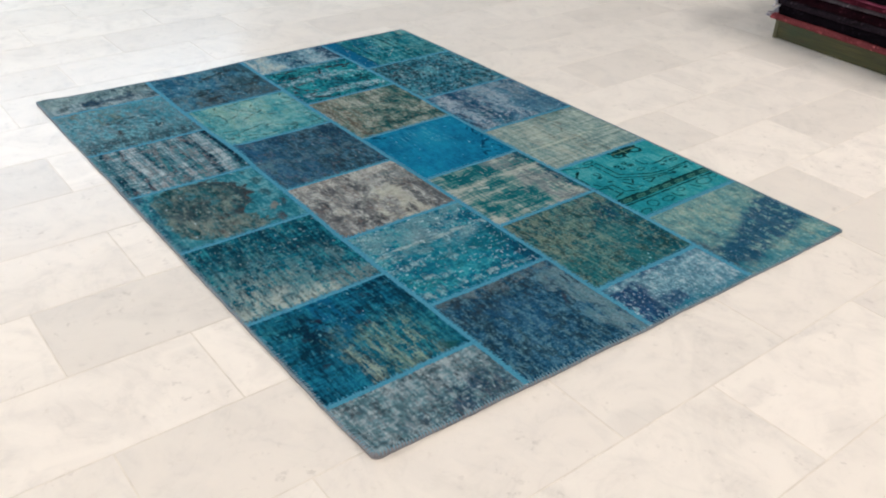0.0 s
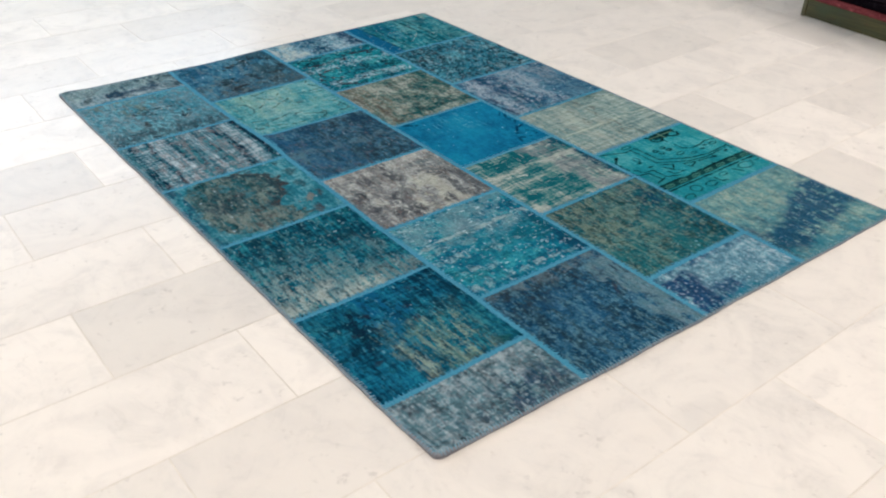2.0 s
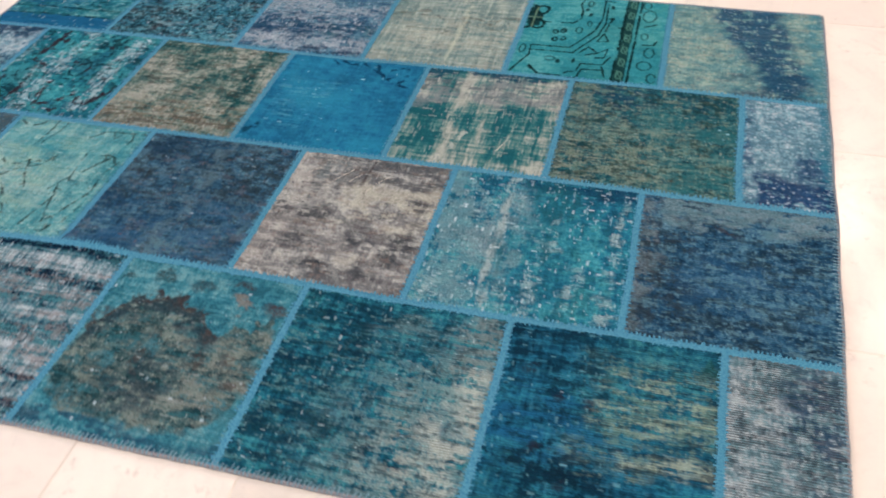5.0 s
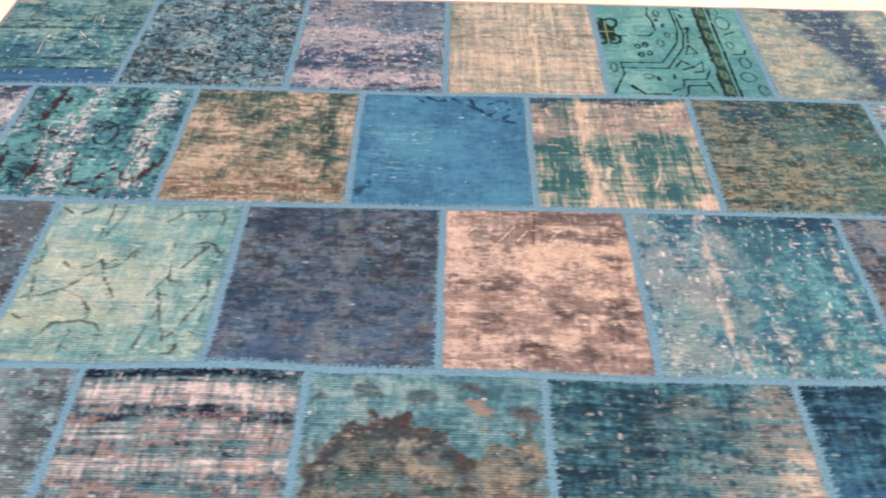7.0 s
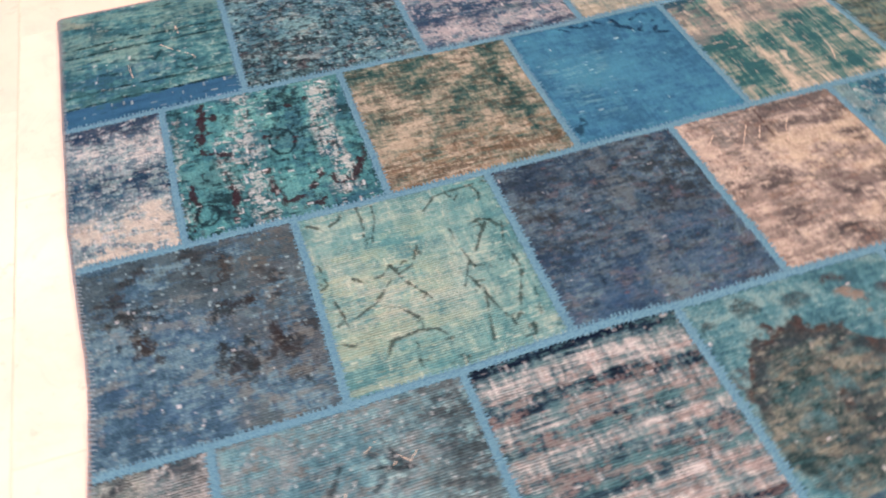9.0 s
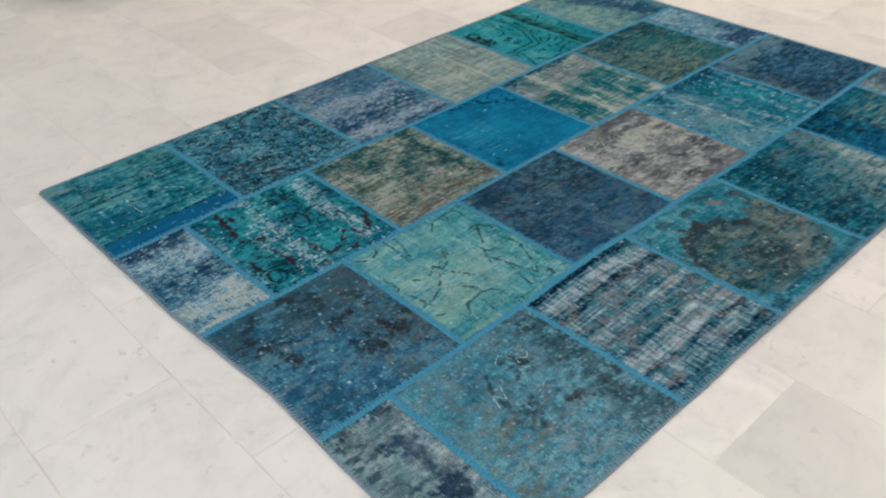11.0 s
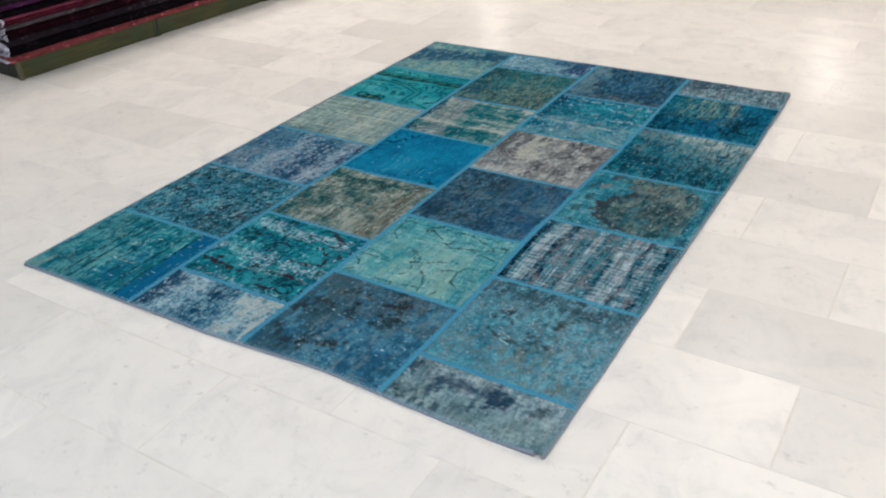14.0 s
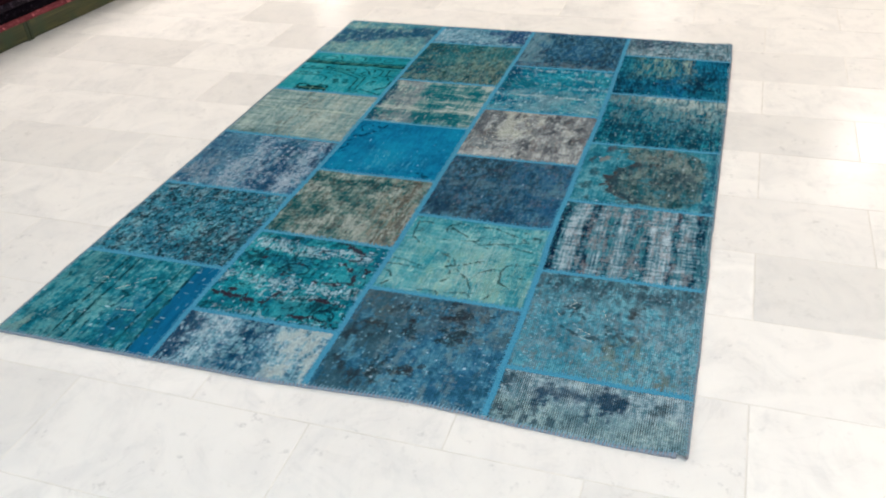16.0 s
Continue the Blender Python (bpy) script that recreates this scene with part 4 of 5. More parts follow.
def plaid_green(w):
    """A loose check: warp and weft of green, grey and cream cross each other."""
    warp = np.interp(w.P, (0, 0.05, 0.10, 0.26, 0.30, 0.35, 0.40, 0.48, 0.50, 0.55, 0.60, 0.76, 0.80, 0.90, 0.94, 1), (-0.4, 0.2, 1.3, 1.2, -0.9, -1.0, 0.3, 0.5, -0.8, -0.6, 0.9, 0.7, 0.3, 0.4, -0.9, -0.6))
    weft = np.interp(w.Q, (0, 0.07, 0.36, 0.41, 0.62, 0.66, 0.72, 0.90, 0.94, 1), (0.3, -1.0, -1.0, 0.9, 0.9, 0.1, 0.5, 0.4, -0.9, -0.9))
    n = 0.85 * warp + 0.75 * weft + 0.45 * w.noise(150, 12, 2) + 0.40 * w.noise(14, 170, 2) + 0.30 * w.noise(24, 30, 3) + 0.25 * w.spot
    w.put(w.ramp(n, ((190, 182, 160), (162, 160, 144), (124, 142, 130), (72, 124, 118), (28, 106, 106), (12, 90, 96))), np.ones(w.P.shape))
    w.mottle(((112, 116, 116), (146, 142, 136)), 0.60, 14, 22, 0.70, w.zone(q=(0.06, 0.38), p=(0, 1), soft=0.03), 1.0)
    w.mottle(((74, 86, 92), (100, 104, 104)), 0.30, 24, 30, 0.70, w.zone(q=(0.05, 0.30), soft=0.03), 1.1)
    w.mottle(((176, 168, 148), (196, 186, 162)), 0.50, 70, 10, 0.6, w.zone(p=(0.29, 0.37), soft=0.015, wob=0.01), 1.0)
    w.mottle(((10, 60, 86), (24, 82, 100)), 0.75, 20, 40, 0.9, w.zone(q=(0, 0.05), soft=0.02), 0.6)
    w.stroke([(0.30, 0.97), (0.38, 0.84), (0.43, 0.68)], 0.010, (196, 188, 168), 0.8, 1.4, 0.2)
    w.flecks((206, 194, 172), 420, 0.003, 0.018, 0.6, cross=0.3).flecks((22, 88, 90), 320, 0.003, 0.016, 0.6, w.zone(q=(0.4, 1)), cross=0.3)


def bright_blue(w):
    w.tones(((0, 97, 132), (0, 112, 148), (0, 119, 153), (0, 130, 160)), 7, 7, (0.6, 0.3, 0.35, 0.3))
    w.mottle(((4, 120, 152), (30, 136, 160)), 0.4, 9, 14, 0.45, w.zone(p=(0.02, 0.5), q=(0.2, 0.9), soft=0.12, wob=0.08), 0.8)
    w.mottle(((60, 146, 168), (104, 164, 176)), 0.25, 18, 60, 0.6, w.zone(p=(0.04, 0.48), q=(0.3, 0.56), soft=0.08), 0.7).mottle(((60, 146, 168), (100, 162, 174)), 0.14, 22, 70, 0.6, w.zone(p=(0.1, 0.4), q=(0.56, 0.86), soft=0.08), 0.7)
    for pts in ([(0.40, 0.03), (0.46, 0.06), (0.52, 0.04)], [(0.55, 0.03), (0.63, 0.09), (0.70, 0.13), (0.76, 0.19), (0.84, 0.25), (0.96, 0.27)], [(0.65, 0.03), (0.69, 0.11)], [(0.78, 0.09), (0.86, 0.05), (0.97, 0.08)], [(0.76, 0.20), (0.82, 0.17), (0.90, 0.14)], [(0.86, 0.25), (0.90, 0.18), (0.97, 0.18)], [(0.33, 0.03), (0.37, 0.07)]):
        w.stroke(pts, 0.006, (4, 40, 72), 0.8, 1.6, 0.2)
    w.mottle((6, 50, 70), 0.7, 50, 50, 0.8, w.zone(at=(0.03, 0.95), r=(0.05, 0.05), soft=0.12))
    w.flecks((90, 172, 196), 70, 0.014, 0.003, 0.5, cross=0.1).flecks((190, 222, 230), 20, 0.010, 0.003, 0.8, cross=0.1).flecks((2, 90, 128), 160, 0.016, 0.003, 0.5, cross=0.2)


def olive_wear(w):
    """Tan and grey-green wear round a green field; a green band along one side and a brown one along the edge."""
    green = 0.95 * w.zone(at=(0.56, 0.50), r=(0.27, 0.27), soft=0.18, wob=0.09) + 1.0 * w.zone(p=(0.79, 0.93), q=(0, 0.86), soft=0.05, wob=0.04) + 0.6 * w.zone(p=(0, 0.55), q=(0, 0.20), soft=0.09, wob=0.05)
    n = 1.5 * green - 0.55 + 0.45 * w.noise(24, 34, 4, 0.75) + 0.32 * w.noise(26, 180, 2) + 0.22 * w.noise(180, 30, 2) + 0.28 * w.spot
    w.put(w.ramp(n, ((190, 180, 156), (164, 160, 140), (128, 138, 122), (84, 114, 104), (40, 94, 90), (18, 70, 72))), np.ones(w.P.shape))
    w.mottle(((58, 60, 54), (88, 86, 74)), 0.20, 40, 50, 0.7, rag=1.0)
    w.mottle(((66, 58, 46), (104, 88, 66)), 0.55, 16, 60, 0.75, w.zone(q=(0.84, 0.96), soft=0.03), 0.9).mottle((150, 122, 94), 0.25, 16, 60, 0.55, w.zone(q=(0.70, 1), soft=0.06), 0.9)
    w.mottle((184, 172, 146), 0.5, 12, 50, 0.6, w.zone(q=(0.60, 0.68), p=(0, 0.78), soft=0.03), 0.9)
    w.flecks((200, 190, 164), 360, 0.009, 0.003, 0.6).flecks((40, 56, 52), 420, 0.008, 0.003, 0.65)


def red_drawing(w):
    w.tones(((8, 98, 108), (12, 126, 134), (20, 142, 146), (66, 166, 162)), 8, 6, (0.5, 0.35, 0.3, 0.35))
    w.mottle((8, 84, 112), 0.3, 9, 9, 0.6).mottle((60, 156, 154), 0.2, 12, 8, 0.6)
    pale = ((150, 178, 176), (206, 210, 204))
    for p0, p1, q0, q1, k in ((0.02, 0.07, 0.1, 0.9, 0.4), (0.35, 0.46, 0.02, 1.0, 0.52), (0.77, 0.90, 0.0, 0.95, 0.66), (0.26, 0.32, 0.3, 0.9, 0.4)):
        w.mottle(pale, k * 0.75, 70, 60, 0.8, w.zone(p=(p0, p1), q=(q0, q1), soft=0.025, wob=0.02), 1.3)
    dark = (14, 46, 56)
    w.mottle(dark, 0.28, 44, 30, 0.85, w.zone(p=(0.0, 0.32), q=(0.5, 1), soft=0.06), 0.8).mottle(dark, 0.32, 50, 40, 0.85, w.zone(p=(0.5, 0.76), q=(0.0, 0.6), soft=0.06), 0.8).mottle(dark, 0.09, 50, 40, 0.8, rag=0.8).mottle(dark, 0.4, 40, 20, 0.8, w.zone(p=(0.92, 1), q=(0.3, 1), soft=0.03))
    for pts, wd in (([(0.20, 0.04), (0.18, 0.22), (0.155, 0.40), (0.20, 0.45), (0.29, 0.47)], 0.016), ([(0.19, 0.14), (0.25, 0.15)], 0.014), ([(0.17, 0.27), (0.24, 0.28)], 0.014), ([(0.47, 0.66), (0.47, 0.80), (0.52, 0.90), (0.62, 0.88), (0.68, 0.80), (0.74, 0.76), (0.80, 0.84), (0.89, 0.84), (0.95, 0.72), (0.99, 0.66)], 0.015),
                    ([(0.26, 0.60), (0.28, 0.78), (0.24, 0.95)], 0.012), ([(0.07, 0.62), (0.08, 0.80), (0.04, 0.95)], 0.010), ([(0.62, 0.94), (0.68, 0.96), (0.70, 0.92)], 0.014), ([(0.64, 0.18), (0.68, 0.20)], 0.012), ([(0.76, 0.16), (0.80, 0.19)], 0.012), ([(0.78, 0.52), (0.83, 0.55)], 0.012), ([(0.50, 0.40), (0.56, 0.42)], 0.010)):
        w.stroke(pts, wd, WINE, 0.92, 1.3, 0.1)
    w.ring(0.58, 0.46, 0.07, 0.10, 0.006, dark).ring(0.12, 0.86, 0.06, 0.07, 0.006, dark)
    w.flecks((222, 230, 230), 420, 0.010, 0.003, 0.85, w.zone(p=(0.3, 0.5)) + w.zone(p=(0.74, 0.92)) * 0.7 + 0.15).flecks(WHITE, 90, 0.010, 0.005, 0.95, w.zone(p=(0.34, 0.48), soft=0.03)).flecks(dark, 200, 0.010, 0.004, 0.8).flecks((92, 44, 56), 50, 0.010, 0.005, 0.8)


def stippled(w):
    w.tones(((128, 148, 154), (162, 176, 178), (184, 192, 190), (208, 210, 202)), 8, 8, (0.3, 0.4, 0.3, 0.7))
    w.mottle(((38, 84, 112), (70, 114, 134)), 0.30, 70, 80, 0.85, rag=1.5, hard=0.5)
    w.mottle(((6, 40, 76), (16, 66, 98)), 0.88, 24, 24, 0.92, w.zone(q=(0, 0.11), soft=0.04, wob=0.03), 1.4, 0.8)
    w.mottle(((8, 70, 104), (24, 104, 128)), 0.86, 22, 24, 0.90, w.zone(q=(0.38, 0.63), soft=0.07, wob=0.05), 1.5, 0.8)
    w.mottle(((8, 44, 78), (20, 70, 100)), 0.45, 40, 30, 0.85, w.zone(q=(0.40, 0.60), soft=0.03), 1.0)
    w.mottle(((120, 158, 160), (160, 182, 178)), 0.30, 50, 60, 0.7, w.zone(q=(0.40, 0.62), soft=0.03), 1.1)
    w.mottle(((196, 188, 168), (214, 204, 182)), 0.55, 20, 26, 0.75, w.zone(q=(0.68, 1), soft=0.05), 0.9)
    w.flecks((24, 66, 92), 420, 0.004, 0.004, 0.7).flecks((216, 222, 218), 260, 0.004, 0.005, 0.7)


def green_navy_corner(w):
    w.tones(((84, 130, 130), (110, 148, 142), (134, 162, 148), (170, 180, 160)), 9, 10, (0.4, 0.5, 0.4, 0.5))
    w.mottle(((70, 128, 132), (98, 146, 144)), 0.34, 14, 18, 0.65, rag=0.8).mottle(((154, 156, 136), (174, 170, 148)), 0.16, 26, 36, 0.55, rag=0.8)
    band = ease(w.P + 0.05 * w.noise(14, 14, 3), 0.22 + 0.36 * w.Q, 0.34 + 0.40 * w.Q)
    w.mottle(((16, 60, 98), (36, 86, 118)), 0.80, 30, 34, 0.88, band * (1 - ease(w.P + 0.04 * w.noise(14, 14, 3), 0.58 + 0.28 * w.Q, 0.76 + 0.24 * w.Q)), 0.8)
    w.mottle(((24, 62, 92), (44, 86, 110)), 0.8, 22, 26, 0.85, w.zone(at=(0.72, 0.92), r=(0.24, 0.22), soft=0.14, wob=0.05), 0.7)
    w.mottle(((44, 116, 130), (70, 134, 142)), 0.75, 18, 24, 0.75, w.zone(p=(0.87, 1), soft=0.05), 0.7)
    w.flecks((184, 202, 196), 280, 0.007, 0.003, 0.6).flecks((40, 82, 96), 320, 0.008, 0.003, 0.6)


def black_drawing(w):
    w.tones(((20, 120, 126), (30, 134, 138), (40, 142, 144), (78, 160, 156)), 7, 7, (0.6, 0.3, 0.25, 0.3))
    w.mottle((64, 150, 140), 0.3, 8, 8, 0.4)
    ink, t = (10, 40, 40), 0.0048
    how = dict(rag=0.6, gaps=0.04)
    for a in range(4):
        p, q = 0.055 + 0.055 * math.cos(0.8 + a * 1.5708), 0.32 + 0.13 * math.sin(0.8 + a * 1.5708)
        w.ring(p, q, 0.045, 0.055, 0.010, ink, **how)
    w.put(ink, 0.92 * w.zone(at=(0.055, 0.32), r=(0.06, 0.11), soft=0.04, wob=0.012))
    w.stroke([(0.005, 0.33), (0.12, 0.33)], 0.003, (120, 150, 118), 0.7, 0.5, 0.0).stroke([(0.055, 0.20), (0.055, 0.46)], 0.003, (120, 150, 118), 0.7, 0.5, 0.0)
    w.stroke([(0.13, 0.38), (0.34, 0.37), (0.395, 0.30), (0.385, 0.20), (0.36, 0.12), (0.38, 0.03)], 0.006, ink, **how)
    outline = [(0.53, 0.04), (0.545, 0.28), (0.51, 0.44), (0.37, 0.67), (0.10, 0.67), (0.11, 0.78), (0.02, 0.98)]
    w.stroke(outline, t, ink, **how).stroke([(p + 0.03 * (k < 4), q + 0.055) for k, (p, q) in enumerate(outline[:5])], t, ink, **how).stroke([(0.53, 0.04), (0.60, 0.05)], 0.007, ink, **how)
    border = [(0.14, 0.91), (0.21, 0.985), (0.36, 0.985), (0.40, 0.94), (0.455, 0.93), (0.475, 0.84), (0.62, 0.83), (0.66, 0.74)]
    w.stroke(border, t, ink, **how).stroke([(p + 0.015, q + 0.06) for p, q in border[3:7]], t, ink, **how).stroke(border[:2], 0.012, ink, **how)
    for a in range(4):
        w.ring(0.27 + 0.04 * math.cos(0.6 + a * 1.5708), 0.53 + 0.065 * math.sin(0.6 + a * 1.5708), 0.017, 0.022, t, ink, **how)
    for p, q, rp, rq in ((0.40, 0.45, 0.022, 0.04), (0.46, 0.36, 0.016, 0.03), (0.26, 0.81, 0.04, 0.022), (0.30, 0.46, 0.012, 0.02), (0.43, 0.10, 0.02, 0.04), (0.84, 0.06, 0.03, 0.05), (0.87, 0.20, 0.05, 0.08), (0.86, 0.46, 0.025, 0.04), (0.91, 0.65, 0.035, 0.06), (0.89, 0.80, 0.05, 0.05), (0.95, 0.93, 0.03, 0.05), (0.05, 0.72, 0.02, 0.05)):
        w.ring(p, q, rp, rq, t * 0.85, ink, 7, amount=0.75, **how)
    for p, q in ((0.33, 0.83), (0.41, 0.82), (0.41, 0.18), (0.62, 0.28), (0.60, 0.12), (0.45, 0.25)):
        w.put(ink, 0.9 * w.zone(at=(p, q), r=(0.016, 0.026), soft=0.08, wob=0.006))
    for pts in ([(0.58, 0.28), (0.62, 0.27), (0.60, 0.34), (0.585, 0.44)], [(0.54, 0.57), (0.58, 0.47), (0.62, 0.56), (0.54, 0.57)], [(0.44, 0.72), (0.50, 0.64), (0.56, 0.70), (0.49, 0.74)], [(0.55, 0.72), (0.63, 0.65), (0.62, 0.75), (0.56, 0.76)], [(0.67, 0.38), (0.72, 0.39)], [(0.85, 0.34), (0.93, 0.30)], [(0.86, 0.56), (0.93, 0.56), (0.95, 0.50)], [(0.62, 0.86), (0.65, 0.96)]):
        w.stroke(pts, t, ink, **how)
    w.put((16, 44, 40), 0.88 * w.zone(p=(0.705, 0.775), soft=0.006, wob=0.003)).stroke([(0.80, 0), (0.80, 1)], 0.006, ink, **how).stroke([(0.70, 0), (0.70, 1)], 0.007, ink, **how)
    for k in range(7):
        w.ring(0.742, 0.07 + 0.143 * k, 0.020, 0.042, 0.0034, (66, 120, 104), 7, rag=0.4, gaps=0.0).stroke([(0.722, 0.02 + 0.143 * k), (0.762, 0.12 + 0.143 * k)], 0.003, (66, 120, 104), 0.8, 0.4, 0.0)
    w.flecks((120, 180, 170), 60, 0.006, 0.003, 0.6)


def woven_olive(w):
    w.tones(((104, 128, 124), (136, 152, 142), (156, 166, 152), (184, 186, 168)), 7, 12, (0.3, 0.35, 0.55, 0.45), streak=(40, 130))
    n = 0.7 * w.noise(120, 7, 2) + 0.7 * w.noise(10, 110, 2)
    w.put(w.ramp(n + 0.3 * w.spot, ((90, 116, 110), (132, 146, 134), (164, 168, 150), (200, 196, 174))), 0.6)
    w.mottle(((86, 122, 120), (112, 140, 132)), 0.26, 12, 16, 0.55, rag=0.8).mottle((176, 162, 138), 0.3, 14, 24, 0.4, w.zone(q=(0.4, 1), soft=0.1))
    w.mottle(((88, 86, 74), (116, 108, 92)), 0.6, 10, 70, 0.7, w.zone(q=(0.385, 0.425), soft=0.012), 0.6).mottle((96, 98, 84), 0.5, 10, 70, 0.6, w.zone(q=(0.54, 0.57), soft=0.012), 0.6)
    w.mottle((204, 196, 164), 0.7, 50, 8, 0.6, w.zone(p=(0.57, 0.60), soft=0.012, wob=0.006)).mottle(((58, 84, 78), (84, 104, 92)), 0.4, 60, 20, 0.7, w.zone(at=(0.08, 0.12), r=(0.1, 0.14), soft=0.14))
    w.flecks((208, 198, 170), 420, 0.003, 0.014, 0.55).flecks((208, 200, 174), 280, 0.014, 0.003, 0.55).flecks((82, 98, 86), 380, 0.003, 0.010, 0.6)


def pinkish_bands(w):
    w.tones(((48, 82, 112), (72, 106, 132), (94, 124, 144), (132, 150, 160)), 8, 16, (0.4, 0.45, 0.45, 0.45), streak=(30, 120))
    w.mottle(((100, 112, 130), (128, 138, 148)), 0.6, 10, 14, 0.7, w.zone(q=(0.1, 0.34), p=(0.3, 1), soft=0.08)).mottle(((140, 138, 140), (170, 166, 164)), 0.4, 22, 26, 0.7, w.zone(q=(0, 0.3), p=(0, 0.6), soft=0.1), 0.9)
    pale = ((150, 150, 156), (194, 188, 186))
    w.mottle(pale, 0.66, 40, 60, 0.85, w.zone(q=(0.36, 0.52), soft=0.04, wob=0.03), 1.4).mottle(pale, 0.72, 50, 50, 0.9, w.zone(q=(0.78, 0.95), soft=0.03, wob=0.02), 1.4)
    w.mottle(((26, 58, 92), (48, 80, 108)), 0.7, 14, 30, 0.85, w.zone(q=(0.54, 0.77), p=(0, 0.85), soft=0.05), 0.7).mottle(pale, 0.25, 30, 26, 0.75, w.zone(q=(0.52, 0.78), soft=0.05), 0.9).mottle((54, 104, 116), 0.5, 14, 30, 0.6, w.zone(p=(0.55, 1), q=(0.66, 0.78), soft=0.04))
    w.mottle((30, 52, 84), 0.55, 30, 50, 0.8, w.zone(q=(0.955, 1), soft=0.015))
    w.flecks((222, 220, 218), 150, 0.004, 0.008, 0.9).flecks((204, 200, 198), 320, 0.003, 0.012, 0.7, w.zone(q=(0.3, 1))).flecks((34, 60, 92), 330, 0.004, 0.008, 0.7)


def black_flecked(w):
    w.tones(((48, 104, 124), (66, 126, 142), (86, 144, 154), (124, 168, 170)), 9, 10, (0.45, 0.45, 0.35, 0.45))
    w.mottle(((34, 110, 130), (58, 132, 146)), 0.30, 9, 10, 0.6).mottle(((140, 168, 166), (172, 184, 174)), 0.16, 16, 22, 0.55, rag=0.8)
    line = np.minimum(np.abs(w.noise(26, 30, 2)), np.abs(w.noise(34, 30, 2))) + 0.10 * w.spot
    w.put((18, 32, 44), (1 - ease(line, 0.08, 0.26)) * 0.9 * ease(w.noise(30, 30, 2), -0.9, 0.1))
    w.mottle(((16, 30, 42), (36, 54, 66)), 0.20, 60, 60, 0.88, rag=0.6).mottle(((22, 36, 48), (40, 56, 66)), 0.45, 50, 60, 0.8, w.zone(q=(0.62, 0.98), p=(0.0, 0.55), soft=0.08), 0.6).mottle((112, 92, 90), 0.06, 40, 40, 0.5)
    w.flecks((196, 214, 218), 380, 0.003, 0.008, 0.75).flecks(WHITE, 140, 0.004, 0.008, 0.85, w.zone(q=(0.75, 1), soft=0.06)).flecks((18, 34, 46), 420, 0.006, 0.006, 0.75)


def teal_banded(w):
    w.tones(((14, 92, 104), (26, 114, 124), (50, 134, 138), (104, 160, 154)), 8, 10, (0.55, 0.4, 0.45, 0.35), streak=(22, 120))
    w.mottle(((70, 138, 134), (118, 160, 146)), 0.45, 12, 26, 0.6, w.zone(q=(0, 0.5), soft=0.12), 0.7).mottle(BLUES[1:3], 0.4, 10, 16, 0.55, w.zone(q=(0.45, 0.85), p=(0, 0.6), soft=0.1))
    w.mottle((150, 168, 148), 0.3, 14, 26, 0.6, w.zone(at=(0.15, 0.12), r=(0.2, 0.14), soft=0.2)).mottle(((12, 72, 86), (26, 92, 102)), 0.18, 26, 34, 0.7, rag=0.7)
    for k in range(16):
        p, q = w.rs.uniform(0.05, 0.9), w.rs.choice((0.06, 0.14, 0.22, 0.29, 0.48, 0.55, 0.62, 0.69))
        w.stroke([(p, q), (p + 0.04, q + w.rs.uniform(-0.03, 0.03)), (p + 0.09, q + w.rs.uniform(-0.06, 0.06))], 0.006, (12, 56, 62), 0.8, 1.4, 0.2)
    w.put((2, 90, 128), 0.96 * w.zone(q=(0.855, 1), soft=0.008, wob=0.004))
    w.put(w.ramp(w.noise(12, 60, 2), ((0, 80, 114), (2, 92, 130), (6, 100, 138))), 0.8 * w.zone(q=(0.86, 1), soft=0.008, wob=0.004))
    for q, wd in ((0.335, 0.0055), (0.415, 0.005), (0.755, 0.005), (0.85, 0.0065)):
        w.stroke([(0.02, q + 0.006), (0.35, q - 0.004), (0.7, q + 0.004), (0.99, q)], wd, (10, 42, 48), 0.9, 1.0, 0.12)
    w.mottle((24, 96, 100), 0.5, 40, 40, 0.7, w.zone(q=(0.76, 0.845), soft=0.01)).mottle((22, 84, 88), 0.3, 40, 40, 0.7, w.zone(q=(0.34, 0.41), soft=0.01))
    w.flecks((176, 204, 194), 170, 0.011, 0.003, 0.65).flecks(WHITE, 18, 0.010, 0.004, 0.9).flecks((10, 62, 74), 220, 0.012, 0.003, 0.65)


